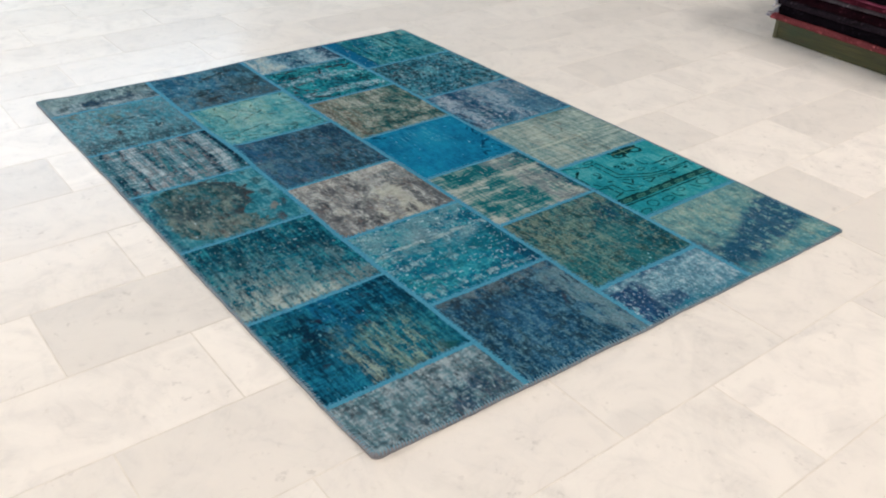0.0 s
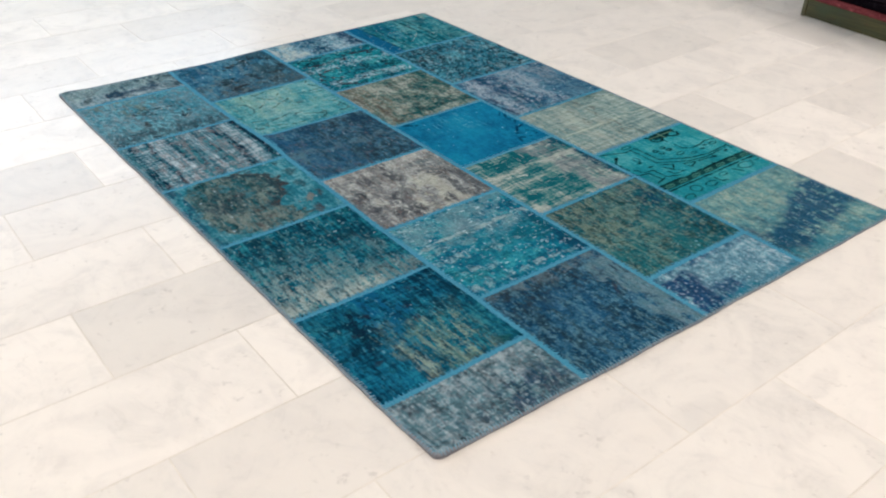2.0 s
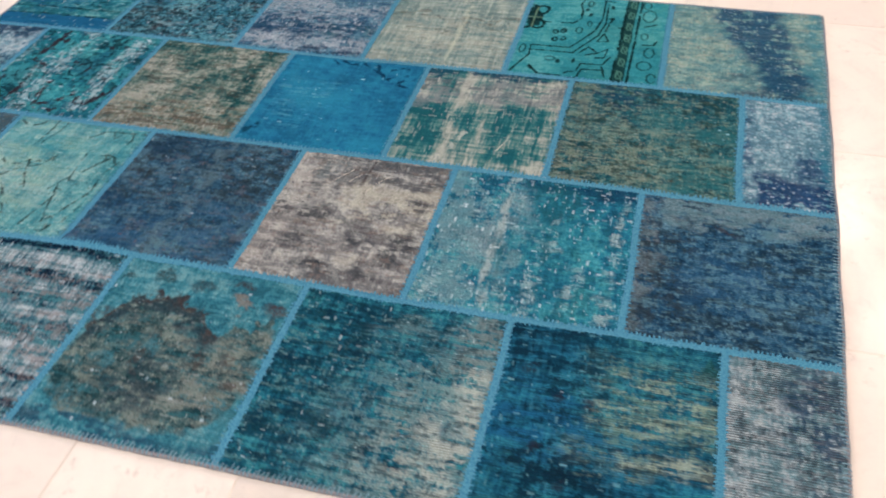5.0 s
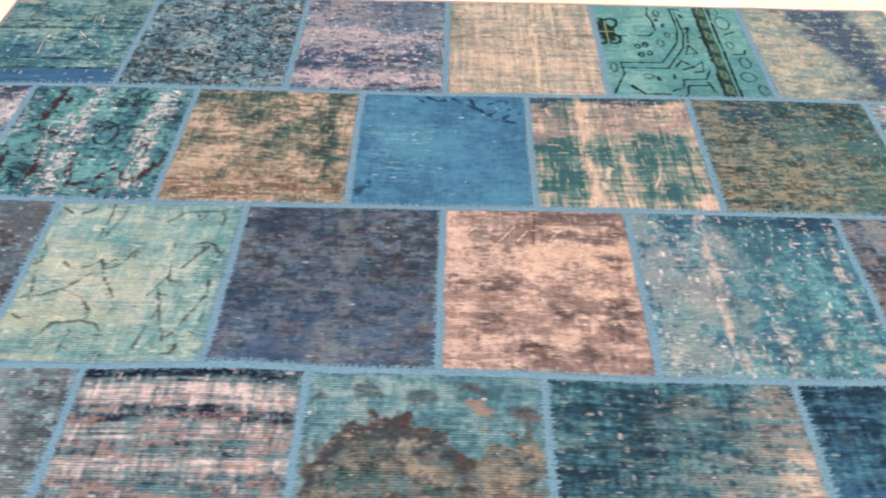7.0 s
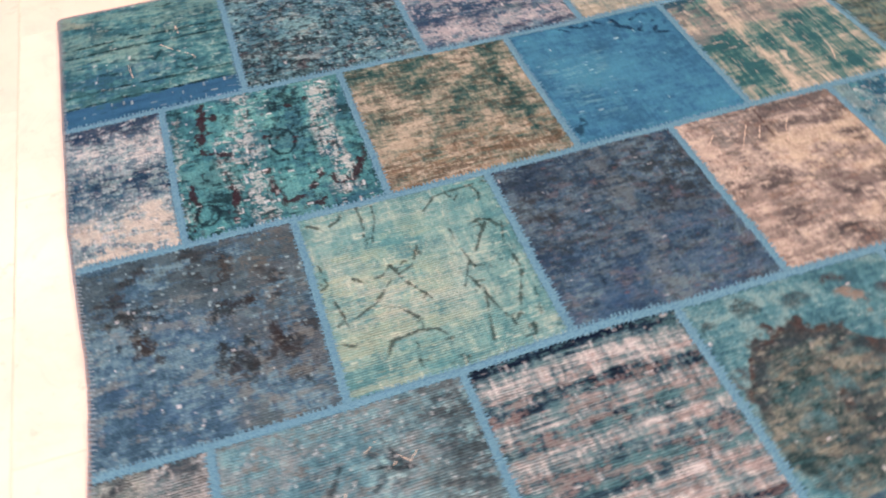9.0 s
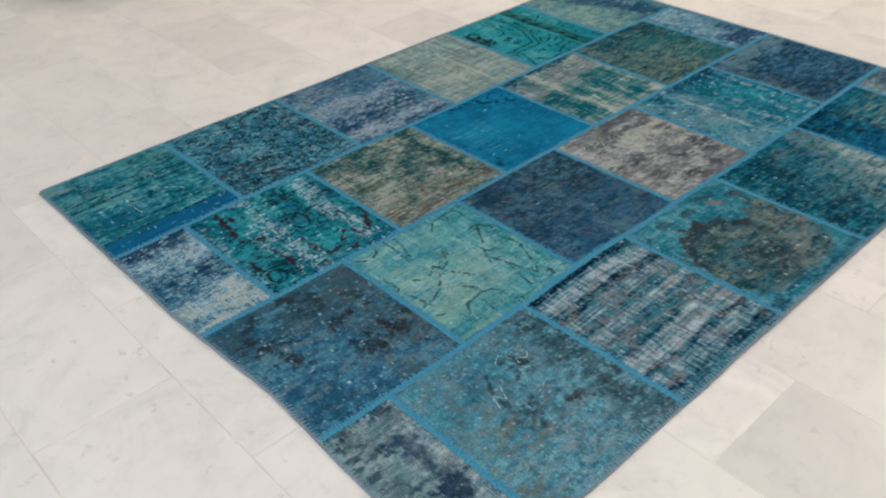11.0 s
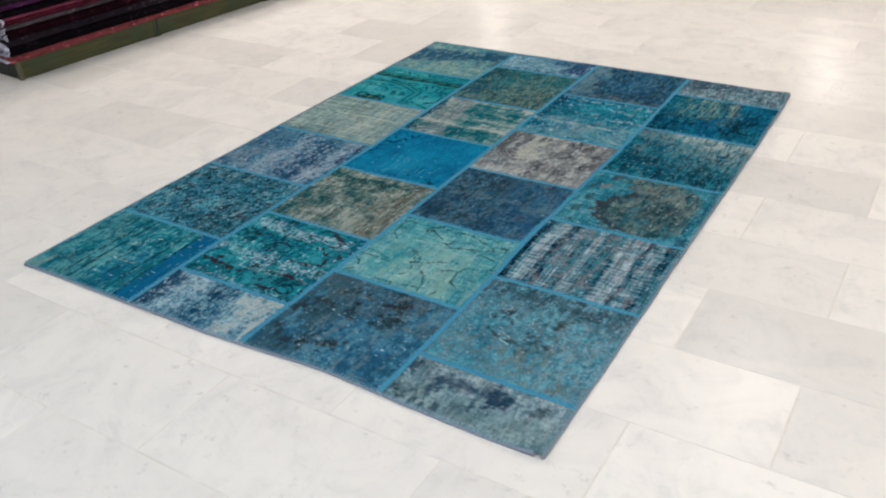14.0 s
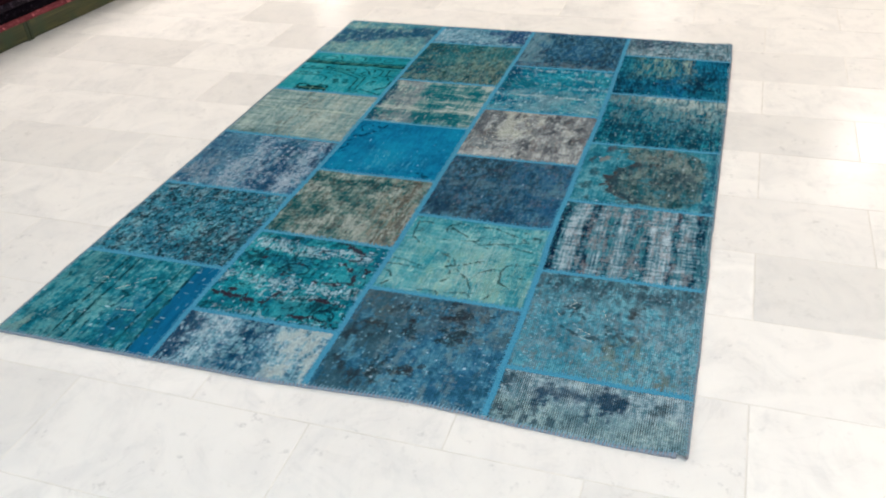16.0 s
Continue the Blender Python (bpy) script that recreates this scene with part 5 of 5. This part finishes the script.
PIECES = {
    (0, 0): ("grey piece with faded navy blotches", grey_end, "ribbed"), (0, 1): ("deep blue piece with pale olive streaks", deep_blue, "plain"), (0, 2): ("teal piece worn pale along one side", teal_worn, "plain"),
    (0, 3): ("dark green-brown piece with a teal border", medallion, "plain"), (0, 4): ("striped teal, pale grey and navy piece", striped, "plain"), (0, 5): ("steel blue piece with dark faded flowers", faded_flowers, "plain"),
    (0, 6): ("grey ribbed piece with navy blotches", ribbed_grey, "ribbed"), (1, 0): ("slate blue piece with fine flecks", slate_flecked, "plain"), (1, 1): ("turquoise piece with pale broken streaks", broken_turquoise, "plain"),
    (1, 2): ("beige and grey worn piece", beige_grey, "plain"), (1, 3): ("slate grey-blue worn piece", slate_grey, "plain"), (1, 4): ("pale green piece with thin dark branches", branches, "plain"),
    (1, 5): ("slate blue piece with dark leaves", dark_leaves, "plain"), (2, 0): ("pale stippled piece with a navy border", pale_navy_end, "plain"), (2, 1): ("green and olive mottled piece", green_olive, "plain"),
    (2, 2): ("green and beige checked piece", plaid_green, "smooth"), (2, 3): ("plain bright blue piece", bright_blue, "smooth"), (2, 4): ("olive grey piece with dark green wear", olive_wear, "plain"),
    (2, 5): ("turquoise piece with dark red drawing", red_drawing, "plain"), (2, 6): ("white and teal piece with fine stipple", stippled, "plain"), (3, 0): ("grey-green piece with a navy corner", green_navy_corner, "plain"),
    (3, 1): ("turquoise piece with black carpet drawing", black_drawing, "smooth"), (3, 2): ("pale olive piece with woven streaks", woven_olive, "smooth"), (3, 3): ("blue piece with pinkish grey bands", pinkish_bands, "plain"),
    (3, 4): ("blue piece densely flecked with black", black_flecked, "plain"), (3, 5): ("teal piece with a plain blue band", teal_banded, "smooth"),
}
PATCH = {}
for (c, r), (label, dyer, rib) in PIECES.items():
    w = Wool(c, r)
    dyer(w)
    ob = new("patch", w.mesh("patch", RIBS[rib]))
    ob.parent = rug
    PATCH[c, r] = tagged(ob, label)


def on_patch(c, r, u, v):
    y = SEAMS[c][r] + 0.0062 + v * (SEAMS[c][r + 1] - SEAMS[c][r] - 0.0124)
    xa, xb = seam_curve(c, y) + 0.0062, seam_curve(c + 1, y) - 0.0062
    return xa + u * (xb - xa), y


def strokes(c, r, lines, width, ragged=0.35, seed=1):
    """Old drawing knotted into a piece: flat broken strokes that follow the pile."""
    bm = bmesh.new()
    rnd = random.Random(seed)
    for pts in lines:
        way = [Vector(on_patch(c, r, u, v)) for u, v in pts]
        fine = []
        for a, b in zip(way, way[1:]):
            n = max(1, int((b - a).length / 0.005))
            fine += [a + (b - a) * k / n for k in range(n)]
        fine.append(way[-1])
        prev = None
        for k, p in enumerate(fine):
            d = fine[min(k + 1, len(fine) - 1)] - fine[max(k - 1, 0)]
            if d.length < 1e-7:
                continue
            nrm = Vector((-d.y, d.x)).normalized()
            w = width * (1 + ragged * rnd.uniform(-1, 1))
            p = p + nrm * rnd.uniform(-0.3, 0.3) * width
            row = []
            for s in (-0.5, 0.5):
                q = p + nrm * w * s
                bx, by = rug_base(q.x, q.y)
                row.append(bm.verts.new((bx, by, rug_z(q.x, q.y) + 0.0005)))
            if prev and rnd.random() > 0.10:
                bm.faces.new((prev[1], prev[0], row[0], row[1]))
            prev = row
    return bm


M_THREAD = plain("loose_pale_thread", rgb(180, 182, 176), 0.9, grain=300)
threads = {(1, 2): [[(0.78, 0.93), (0.87, 0.83)], [(0.74, 0.73), (0.88, 0.62)], [(0.77, 0.61), (0.85, 0.55)], [(0.70, 0.48), (0.80, 0.42), (0.87, 0.36)]],
           (3, 5): [[(0.58, 0.44), (0.48, 0.34), (0.40, 0.24), (0.36, 0.22)], [(0.42, 0.62), (0.30, 0.60)], [(0.70, 0.30), (0.60, 0.28)]],
           (0, 5): [[(0.78, 0.24), (0.72, 0.30), (0.76, 0.34), (0.70, 0.38)], [(0.68, 0.56), (0.60, 0.60), (0.66, 0.64), (0.58, 0.67)], [(0.56, 0.34), (0.52, 0.44)], [(0.84, 0.40), (0.80, 0.46)]],
           (2, 2): [[(0.14, 0.34), (0.28, 0.28)]]}
for (c, r), ways in threads.items():
    tagged(part("loose_thread", strokes(c, r, ways, 0.0015 if c == 0 else 0.0022, 0.5, 9), M_THREAD, PATCH[c, r], "pale loose threads"), kind="stuff")
seamm = Mat("blue_seam_tape", 0.9, 0, 0.08)
sv = seamm.noise(seamm.coords(), 260, 3, 0.6)
seamm.colour(seamm.ramp(sv, [(0.3, rgb(28, 118, 154)), (0.7, rgb(82, 158, 188))]))
seamm.bump(sv, 0.5, 0.001)
M_SEAM = seamm.m
bindm = Mat("grey_blue_edge_binding", 0.9, 0, 0.08)
sv = bindm.noise(bindm.coords(), 220, 3, 0.6)
bindm.colour(bindm.ramp(sv, [(0.3, rgb(104, 112, 124)), (0.7, rgb(150, 150, 158))]))
bindm.bump(sv, 0.5, 0.001)
M_BIND = bindm.m
M_STITCH = plain("blue_grey_thread", rgb(104, 146, 166), 0.9, grain=300)


def ribbon(points, half, low=0.0022):
    """A tape along points, a little lower than the pile, with ragged edges."""
    bm = bmesh.new()
    prev = None
    for k, (x, y) in enumerate(points):
        qx, qy = points[min(k + 1, len(points) - 1)]
        px, py = points[max(k - 1, 0)]
        d = Vector((qx - px, qy - py)).normalized()
        nrm = Vector((-d.y, d.x))
        row = []
        for s in (-1.0, -0.35, 0.35, 1.0):
            wd = half * (1 + 0.18 * noise.noise((x * 90, y * 90, s)))
            a, b = x + nrm.x * s * wd, y + nrm.y * s * wd
            bx, by = rug_base(a, b)
            row.append(bm.verts.new((bx, by, rug_z(a, b) - low + (0.0012 if abs(s) < 0.5 else 0.0))))
        if prev:
            for i in range(3):
                bm.faces.new((prev[i + 1], prev[i], row[i], row[i + 1]))
        prev = row
    return bm


def teeth(points, reach, every=0.0075, width=0.0022, side=(-1, 1), lift=0.0006):
    """Overcast stitches: short threads laid across an edge."""
    bm = bmesh.new()
    rnd = random.Random(len(points))
    for (xa, ya), (xb, yb) in zip(points, points[1:]):
        d = Vector((xb - xa, yb - ya))
        length = d.length
        if length < 1e-6:
            continue
        d /= length
        nrm = Vector((-d.y, d.x))
        for k in range(int(length / every)):
            t = (k + rnd.uniform(0.2, 0.8)) * every
            for s in side:
                r = reach * rnd.uniform(0.75, 1.25)
                vs = []
                for along, out in ((-width, 0.35), (width, 0.35), (width * 0.7, 1.0), (-width * 0.7, 1.0)):
                    x, y = xa + d.x * (t + along) + nrm.x * s * r * out, ya + d.y * (t + along) + nrm.y * s * r * out
                    px, py = rug_base(x, y)
                    vs.append(bm.verts.new((px, py, rug_z(x, y) + lift)))
                bm.faces.new(vs if s < 0 else vs[::-1])
    return bm


def line(x0, y0, x1, y1, n):
    return [(x0 + (x1 - x0) * k / n, y0 + (y1 - y0) * k / n) for k in range(n + 1)]


for k in (1, 2, 3):
    pts = [(seam_curve(k, y), y) for y in np.linspace(0.004, 2.396, 61)]
    tape = part("seam", ribbon(pts, 0.0088), M_SEAM, rug)
    tagged(part("stitching", teeth(pts, 0.0105), M_SEAM, tape), kind="stuff")
for c in range(4):
    for y in SEAMS[c][1:-1]:
        pts = line(seam_curve(c, y) + 0.008 * (c > 0), y, seam_curve(c + 1, y) - 0.008 * (c < 3), y, 12)
        tape = part("seam", ribbon(pts, 0.0084, 0.0026), M_SEAM, rug)
        tagged(part("stitching", teeth(pts, 0.0105), M_SEAM, tape), kind="stuff")


def binding(points):
    """Rounded overcast edge along points of the outline, given with its neighbours at both ends."""
    bm = bmesh.new()
    prev = None
    flat = [Vector((*rug_base(x, y), 0)) for x, y in points]
    for k in range(1, len(points) - 1):
        d = (flat[k + 1] - flat[k - 1]).normalized()
        nrm = Vector((d.y, -d.x, 0))
        z = rug_z(*points[k])
        fat = 1 + 0.35 * noise.noise((points[k][0] * 70, points[k][1] * 70, 4))
        row = []
        for out, up in ((-0.0030, -0.0020), (-0.0005, 0.0), (0.0018, -0.0008), (0.0032, -0.0034), (0.0030, -z + 0.0003), (-0.0030, -z + 0.0003)):
            row.append(bm.verts.new((flat[k].x + nrm.x * out * fat, flat[k].y + nrm.y * out * fat, z + up)))
        if prev:
            for i in range(6):
                bm.faces.new((prev[i], row[i], row[(i + 1) % 6], prev[(i + 1) % 6]))
        prev = row
    return bm


def overcast(points, every=0.0088):
    """Slanting yarn stitches that wrap the edge and reach into the pile."""
    bm = bmesh.new()
    rnd = random.Random(len(points) * 7)
    carry = 0.0
    for (xa, ya), (xb, yb) in zip(points[1:-2], points[2:-1]):
        d = Vector((xb - xa, yb - ya))
        length = d.length
        if length < 1e-6:
            continue
        d /= length
        nrm = Vector((d.y, -d.x))
        carry += length
        while carry > every:
            carry -= every * rnd.uniform(0.8, 1.25)
            px, py = xb - d.x * max(0.0, carry), yb - d.y * max(0.0, carry)
            w, reach, lean = rnd.uniform(0.0010, 0.0017), rnd.uniform(0.007, 0.013), rnd.uniform(0.001, 0.005)
            prev = None
            for out, up, shift in ((0.0040, -0.0035, 0.0), (0.0022, 0.0002, 0.15), (-0.0006, 0.0012, 0.3), (-reach * 0.6, 0.0012, 0.7), (-reach, 0.0002, 1.0)):
                row = []
                for side in (-w, w):
                    x, y = px + d.x * (side + lean * shift), py + d.y * (side + lean * shift)
                    bx, by = rug_base(x + nrm.x * min(out, 0.0), y + nrm.y * min(out, 0.0))
                    row.append(bm.verts.new((bx + nrm.x * max(out, 0.0), by + nrm.y * max(out, 0.0), rug_z(x, y) + up)))
                if prev:
                    bm.faces.new((prev[1], prev[0], row[0], row[1]))
                prev = row
    return bm


W, L = XS[4], 2.4
steps = [0, 0.004, 0.008, 0.012, 0.016, 0.020]


def side(xa, ya, xb, yb):
    length = math.hypot(xb - xa, yb - ya)
    n = int(length / 0.018)
    along = steps + [0.02 + (length - 0.04) * k / n for k in range(1, n)] + [length - q for q in reversed(steps)]
    pts = [(xa + (xb - xa) * t / length, ya + (yb - ya) * t / length) for t in along]
    return [(seam_curve(0, y), y) for x, y in pts] if xa == xb == 0 else pts


SIDES = [side(0, 0, W, 0), side(W, 0, W, L), side(W, L, 0, L), side(0, L, 0, 0)]
for k in range(4):
    pts = [SIDES[k - 1][-2]] + SIDES[k] + [SIDES[(k + 1) % 4][1]]
    edge = part("binding", binding(pts), M_BIND, rug, "grey-mauve overcast edge", True)
    tagged(part("stitching", overcast(pts), M_STITCH, edge), kind="stuff")

# ---- platforms with stacked rugs ----


def pbox(x0, y0, z0, x1, y1, z1, bevel=0.0):
    """A box in a platform's own axes: x back from the front boards, y along them."""
    return boxes(((-x1, y0, z0), (-x0, y1, z1)), bevel=bevel)


def platform(base, run, depth, bays, label, board=None):
    plat = thing("low_platform", label, "platform", "low rug platforms", (base[0], base[1], 0), base[2])
    bay = run / bays
    for k in range(bays):
        y0, y1 = k * bay + (0.004 if k else 0.022), (k + 1) * bay - 0.004
        part("front_board", pbox(0.0, y0, 0.004, 0.022, y1, 0.102, 0.003), board or M_BOARD, plat)
        if k:
            part("post", pbox(-0.004, k * bay - 0.020, 0.0, 0.02, k * bay - 0.003, 0.103, 0.002), M_JOINT, plat)
            part("post", pbox(-0.004, k * bay + 0.003, 0.0, 0.02, k * bay + 0.020, 0.103, 0.002), M_JOINT, plat)
    part("corner_post", pbox(-0.003, -0.002, 0.0, 0.02, 0.020, 0.1025, 0.003), M_CORNER, plat, "grey-green corner post, edge highlight painted in")
    # End and back boards take the green with shade painted in.
    part("end_board", pbox(0.024, 0.0, 0.004, depth, 0.022, 0.102, 0.003), M_SHADED_BOARD, plat)
    part("end_board", pbox(0.024, run - 0.022, 0.004, depth, run, 0.102, 0.003), M_SHADED_BOARD, plat)
    part("back_board", pbox(depth - 0.022, 0.024, 0.004, depth, run - 0.024, 0.1), M_SHADED_BOARD, plat)
    part("deck", pbox(0.024, 0.024, 0.07, depth - 0.024, run - 0.024, 0.1), M_DARKWOOD, plat)
    return plat


def wool(name, dark, light, scale=38.0):
    m = Mat(name, 0.95, 0, 0.03)
    v = m.noise(m.coords(scale=(1, 0.35, 2.2)), scale, 4, 0.65)
    w = m.noise(m.coords(), 5.0, 2, 0.5)
    g = m.noise(m.coords(), 120.0, 3, 0.7)
    v = m.math("ADD", m.math("MULTIPLY", v, 0.4), m.math("ADD", m.math("MULTIPLY", w, 0.2), m.math("MULTIPLY", g, 0.4)))
    c = m.ramp(v, [(0.32, rgb(*dark)), (0.68, rgb(*light))])
    tuft = m.span(m.cells(m.coords(scale=(1, 1, 1)), 90.0, out="Color"), 0.0, 1.0)
    tint = tuple(min(1.0, 2.2 * x + 0.006) for x in rgb(*light))
    c = m.mix(m.math("MULTIPLY", m.span(tuft, 0.74, 0.86), m.span(m.noise(m.coords(), 14.0, 3, 0.6), 0.45, 0.65, 0.0, 0.7)), c, tint)
    m.colour(c)
    m.bump(m.math("ADD", g, tuft), 0.8, 0.004)
    return m.m


M_FOLD = wool("lilac_grey_weave", (52, 46, 66), (124, 116, 142), 60)
M_FRINGE = wool("pale_fringe_yarn", (120, 122, 148), (206, 206, 220), 120)
STACK = [("faded crimson", (66, 22, 30), (150, 78, 82), 0.017), ("black", (2, 2, 4), (14, 11, 17), 0.050), ("charcoal", (5, 5, 8), (30, 24, 31), 0.034),
         ("maroon", (6, 3, 6), (36, 12, 20), 0.042), ("grey", (26, 23, 27), (88, 78, 84), 0.022), ("dark red", (26, 6, 14), (78, 24, 40), 0.024),
         ("rose", (70, 22, 40), (146, 72, 96), 0.016), ("black", (2, 2, 4), (20, 15, 22), 0.028), ("plum", (30, 10, 30), (84, 40, 78), 0.026),
         ("charcoal", (8, 7, 11), (48, 40, 48), 0.030), ("dark red", (30, 8, 16), (92, 34, 50), 0.026), ("black", (2, 2, 4), (22, 16, 23), 0.030),
         ("grey", (30, 27, 32), (96, 88, 95), 0.026), ("plum", (32, 12, 32), (88, 46, 82), 0.030)]


WOOL = {name: wool("wool_" + name.replace(" ", "_"), dark, light) for name, dark, light, th in STACK}


def stacked_rug(k, base, z, name, dark, light, th, run, depth, group):
    """A rug folded flat: rounded front edge that wavers, loose fringe at its end."""
    rnd = random.Random(40 + k)
    ob = thing("stacked_rug", f"{name} wool rug folded in a stack, pale fringe", "rug", group, (base[0], base[1], z), base[2])
    bm = bmesh.new()
    lowest = name == "faded crimson"
    y0, y1, n, sec = -0.034 if lowest else rnd.uniform(-0.026, 0.004), run - 0.05, 90, 7
    off = -0.013 if lowest else rnd.uniform(-0.016, 0.010)
    rings = []
    for j in range(n + 1):
        y = y0 + (y1 - y0) * j / n
        x = off + 0.012 * noise.noise((y * 1.7, k * 3.1, 0)) + 0.006 * noise.noise((y * 9, k, 5)) + 0.003 * noise.noise((y * 31, k, 7))
        sag = 0.003 * noise.noise((y * 5, k * 2.0, 8)) - (0.009 if lowest else 0.0)
        ring = [bm.verts.new((-(depth - 0.02), y, 0)), bm.verts.new((-(depth - 0.02), y, th))]
        for i in range(sec + 1):
            a = math.pi / 2 - math.pi * i / sec
            ring.append(bm.verts.new((-(x + 0.012 - 0.012 * math.cos(a)), y, th / 2 + (th / 2 - 0.0006) * math.sin(a) + sag * (0 < i < sec))))
        rings.append(ring)
    for a, b in zip(rings, rings[1:]):
        for i in range(len(a)):
            i2 = (i + 1) % len(a)
            bm.faces.new((a[i], a[i2], b[i2], b[i]))
    bm.faces.new(rings[0][::-1])
    bm.faces.new(rings[-1])
    part("folded_cloth", bm, WOOL[name], ob, "", True)
    if k % 3 != 1:
        bm = bmesh.new()
        prev = None
        for i in range(25):
            x = off + 0.012 + (depth - 0.06) * i / 24
            lift = 0.004 * math.sin(i * 0.5 + k)
            ring = []
            for q in range(7):
                a = math.pi * q / 6
                ring.append(bm.verts.new((-x, y0 - 0.010 * math.sin(a) * (1 + 0.3 * math.sin(i * 0.8 + k)), th * 0.5 + lift + 0.42 * th * math.cos(a))))
            if prev:
                for q in range(6):
                    bm.faces.new((prev[q], prev[q + 1], ring[q + 1], ring[q]))
            prev = ring
        part("end_fold", bm, M_FOLD, ob, "greyish lilac woven end", True)
    bm = bmesh.new()

    def cord(path, r):
        prev = None
        for i, c in enumerate(path):
            d = (path[min(i + 1, len(path) - 1)] - path[max(i - 1, 0)]).normalized()
            e1 = d.cross(Vector((0.3, 0.2, 1))).normalized()
            e2 = d.cross(e1)
            ring = [bm.verts.new(c + r * (e1 * math.cos(q) + e2 * math.sin(q))) for q in (0.0, 1.26, 2.51, 3.77, 5.03)]
            if prev:
                for u in range(5):
                    bm.faces.new((prev[u], prev[(u + 1) % 5], ring[(u + 1) % 5], ring[u]))
            prev = ring

    def low(c):
        return Vector((c[0], c[1], max(c[2], -z + 0.108)))

    for q in range(2):
        ph, r, n = rnd.uniform(0, 6), rnd.uniform(0.003, 0.0055), 30
        reach = rnd.uniform(0.25, 0.9)
        cord([low((-(off + 0.006 + (depth * reach - 0.05) * i / n), y0 - 0.007 - 0.008 * (1 + math.sin(ph + 0.35 * i)),
                   th * (0.15 + 0.6 * q) + 0.010 * math.sin(ph + 0.42 * i) + 0.004 * math.sin(ph * 2 + 1.1 * i))) for i in range(n + 1)], r)
    if k % 2 == 0:
        ph = rnd.uniform(0, 6)
        cord([low((-(off + 0.012 + 0.022 * math.cos(a * 0.5)), y0 - 0.012 - 0.004 * math.sin(a), th * 0.5 + 0.016 * math.sin(a * 0.5 + ph) - 0.012)) for a in range(13)], rnd.uniform(0.004, 0.006))
    for q in range(2):
        x, ph, ln = off + 0.004 + 0.05 * q * rnd.uniform(0.4, 1.4), rnd.uniform(0, 6), rnd.uniform(0.02, 0.04)
        cord([low((-(x + 0.008 * math.sin(ph + i)), y0 - 0.016 - 0.006 * math.cos(ph + 1.1 * i), th * 0.6 - ln * (i / 7) ** 1.3)) for i in range(8)], rnd.uniform(0.0035, 0.005))
    tagged(part("fringe", bm, M_FRINGE, ob, "loose pale fringe", True), kind="stuff")
    return th


def stack(base, run, depth, order, group):
    z = 0.1015
    for k, i in enumerate(order):
        name, dark, light, th = STACK[i]
        z += stacked_rug(k + 20 * int(base[0] * 3), base, z, name, dark, light, th, run, depth, group)


SIDE, BACK, END = (3.35, 1.29, 175.0), (4.50, 3.20, 178.0), (3.4, -2.42, 90.0)
platform(SIDE, 3.3, 1.0, 4, "low green-stained wooden platform under a stack of rugs")
stack(SIDE, 3.3, 1.0, range(14), "stack of rugs on the green platform")
platform(BACK, 3.3, 1.0, 4, "low dark platform in the shade behind another", M_DARKWOOD)
stack(BACK, 3.3, 1.0, (1, 3, 9, 7, 5, 11, 1, 3, 12), "stack of rugs in the back")
platform(END, 4.8, 1.0, 6, "low green platform across the end of the floor")
stack(END, 4.8, 1.0, (1, 2, 3, 5, 7, 11, 9, 1, 13), "stack of rugs across the end")

# ---- marble floor: rows of slabs in half bond ----
ROW, SLAB, PHASE, JOINT = 0.3087, 0.625, 0.035, 0.0017
floor = struct("floor", boxes(((X0, Y0, -0.12), (X1, Y1, -0.0011))), M_GROUT, "polished off-white marble floor laid in half bond")


def slab_starts(k):
    return -0.445 if k % 2 == 0 else -0.135


def slab_mesh(w, h, material):
    bm = bmesh.new()
    box(bm, (0, 0, -0.012), (w, h, 0.0))
    top = [e for e in bm.edges if all(v.co.z > -0.001 for v in e.verts)]
    bmesh.ops.bevel(bm, geom=top, offset=0.0008, segments=1, affect="EDGES")
    me = bpy.data.meshes.new("slab")
    bm.to_mesh(me)
    bm.free()
    me.materials.append(material)
    return me


SLABS = [slab_mesh(SLAB - 2 * JOINT, ROW - 2 * JOINT, m) for m in (M_MARBLE, M_MARBLE_GREY)]
GREY_SLABS = {(0, 2), (1, -2), (1, -1), (-1, 5)}
far = bmesh.new()
rnd = random.Random(5)
for k in range(int((Y0 - PHASE) / ROW) - 1, int((Y1 - PHASE) / ROW) + 1):
    y = PHASE + k * ROW
    for n in range(-7, 14):
        x = slab_starts(k) + n * SLAB
        if x < X0 - SLAB + 0.02 or x > X1 - 0.02 or y < Y0 or y > Y1 - 0.02:
            continue
        near = -1.7 < x < 4.6 and -2.4 < y < 3.9 and len(floor.children) < 300
        dz = rnd.uniform(-0.0005, 0.0)
        if near:
            ob = new("slab", SLABS[(n, k) in GREY_SLABS])
            ob.parent = floor
            ob.location = (x + JOINT, y + JOINT, dz)
        else:
            box(far, (max(x, X0) + JOINT, y + JOINT, -0.012), (min(x + SLAB, X1) - JOINT, min(y + ROW, Y1) - JOINT, dz))
tagged(part("slabs", far, M_MARBLE_FAR, floor), kind="stuff")
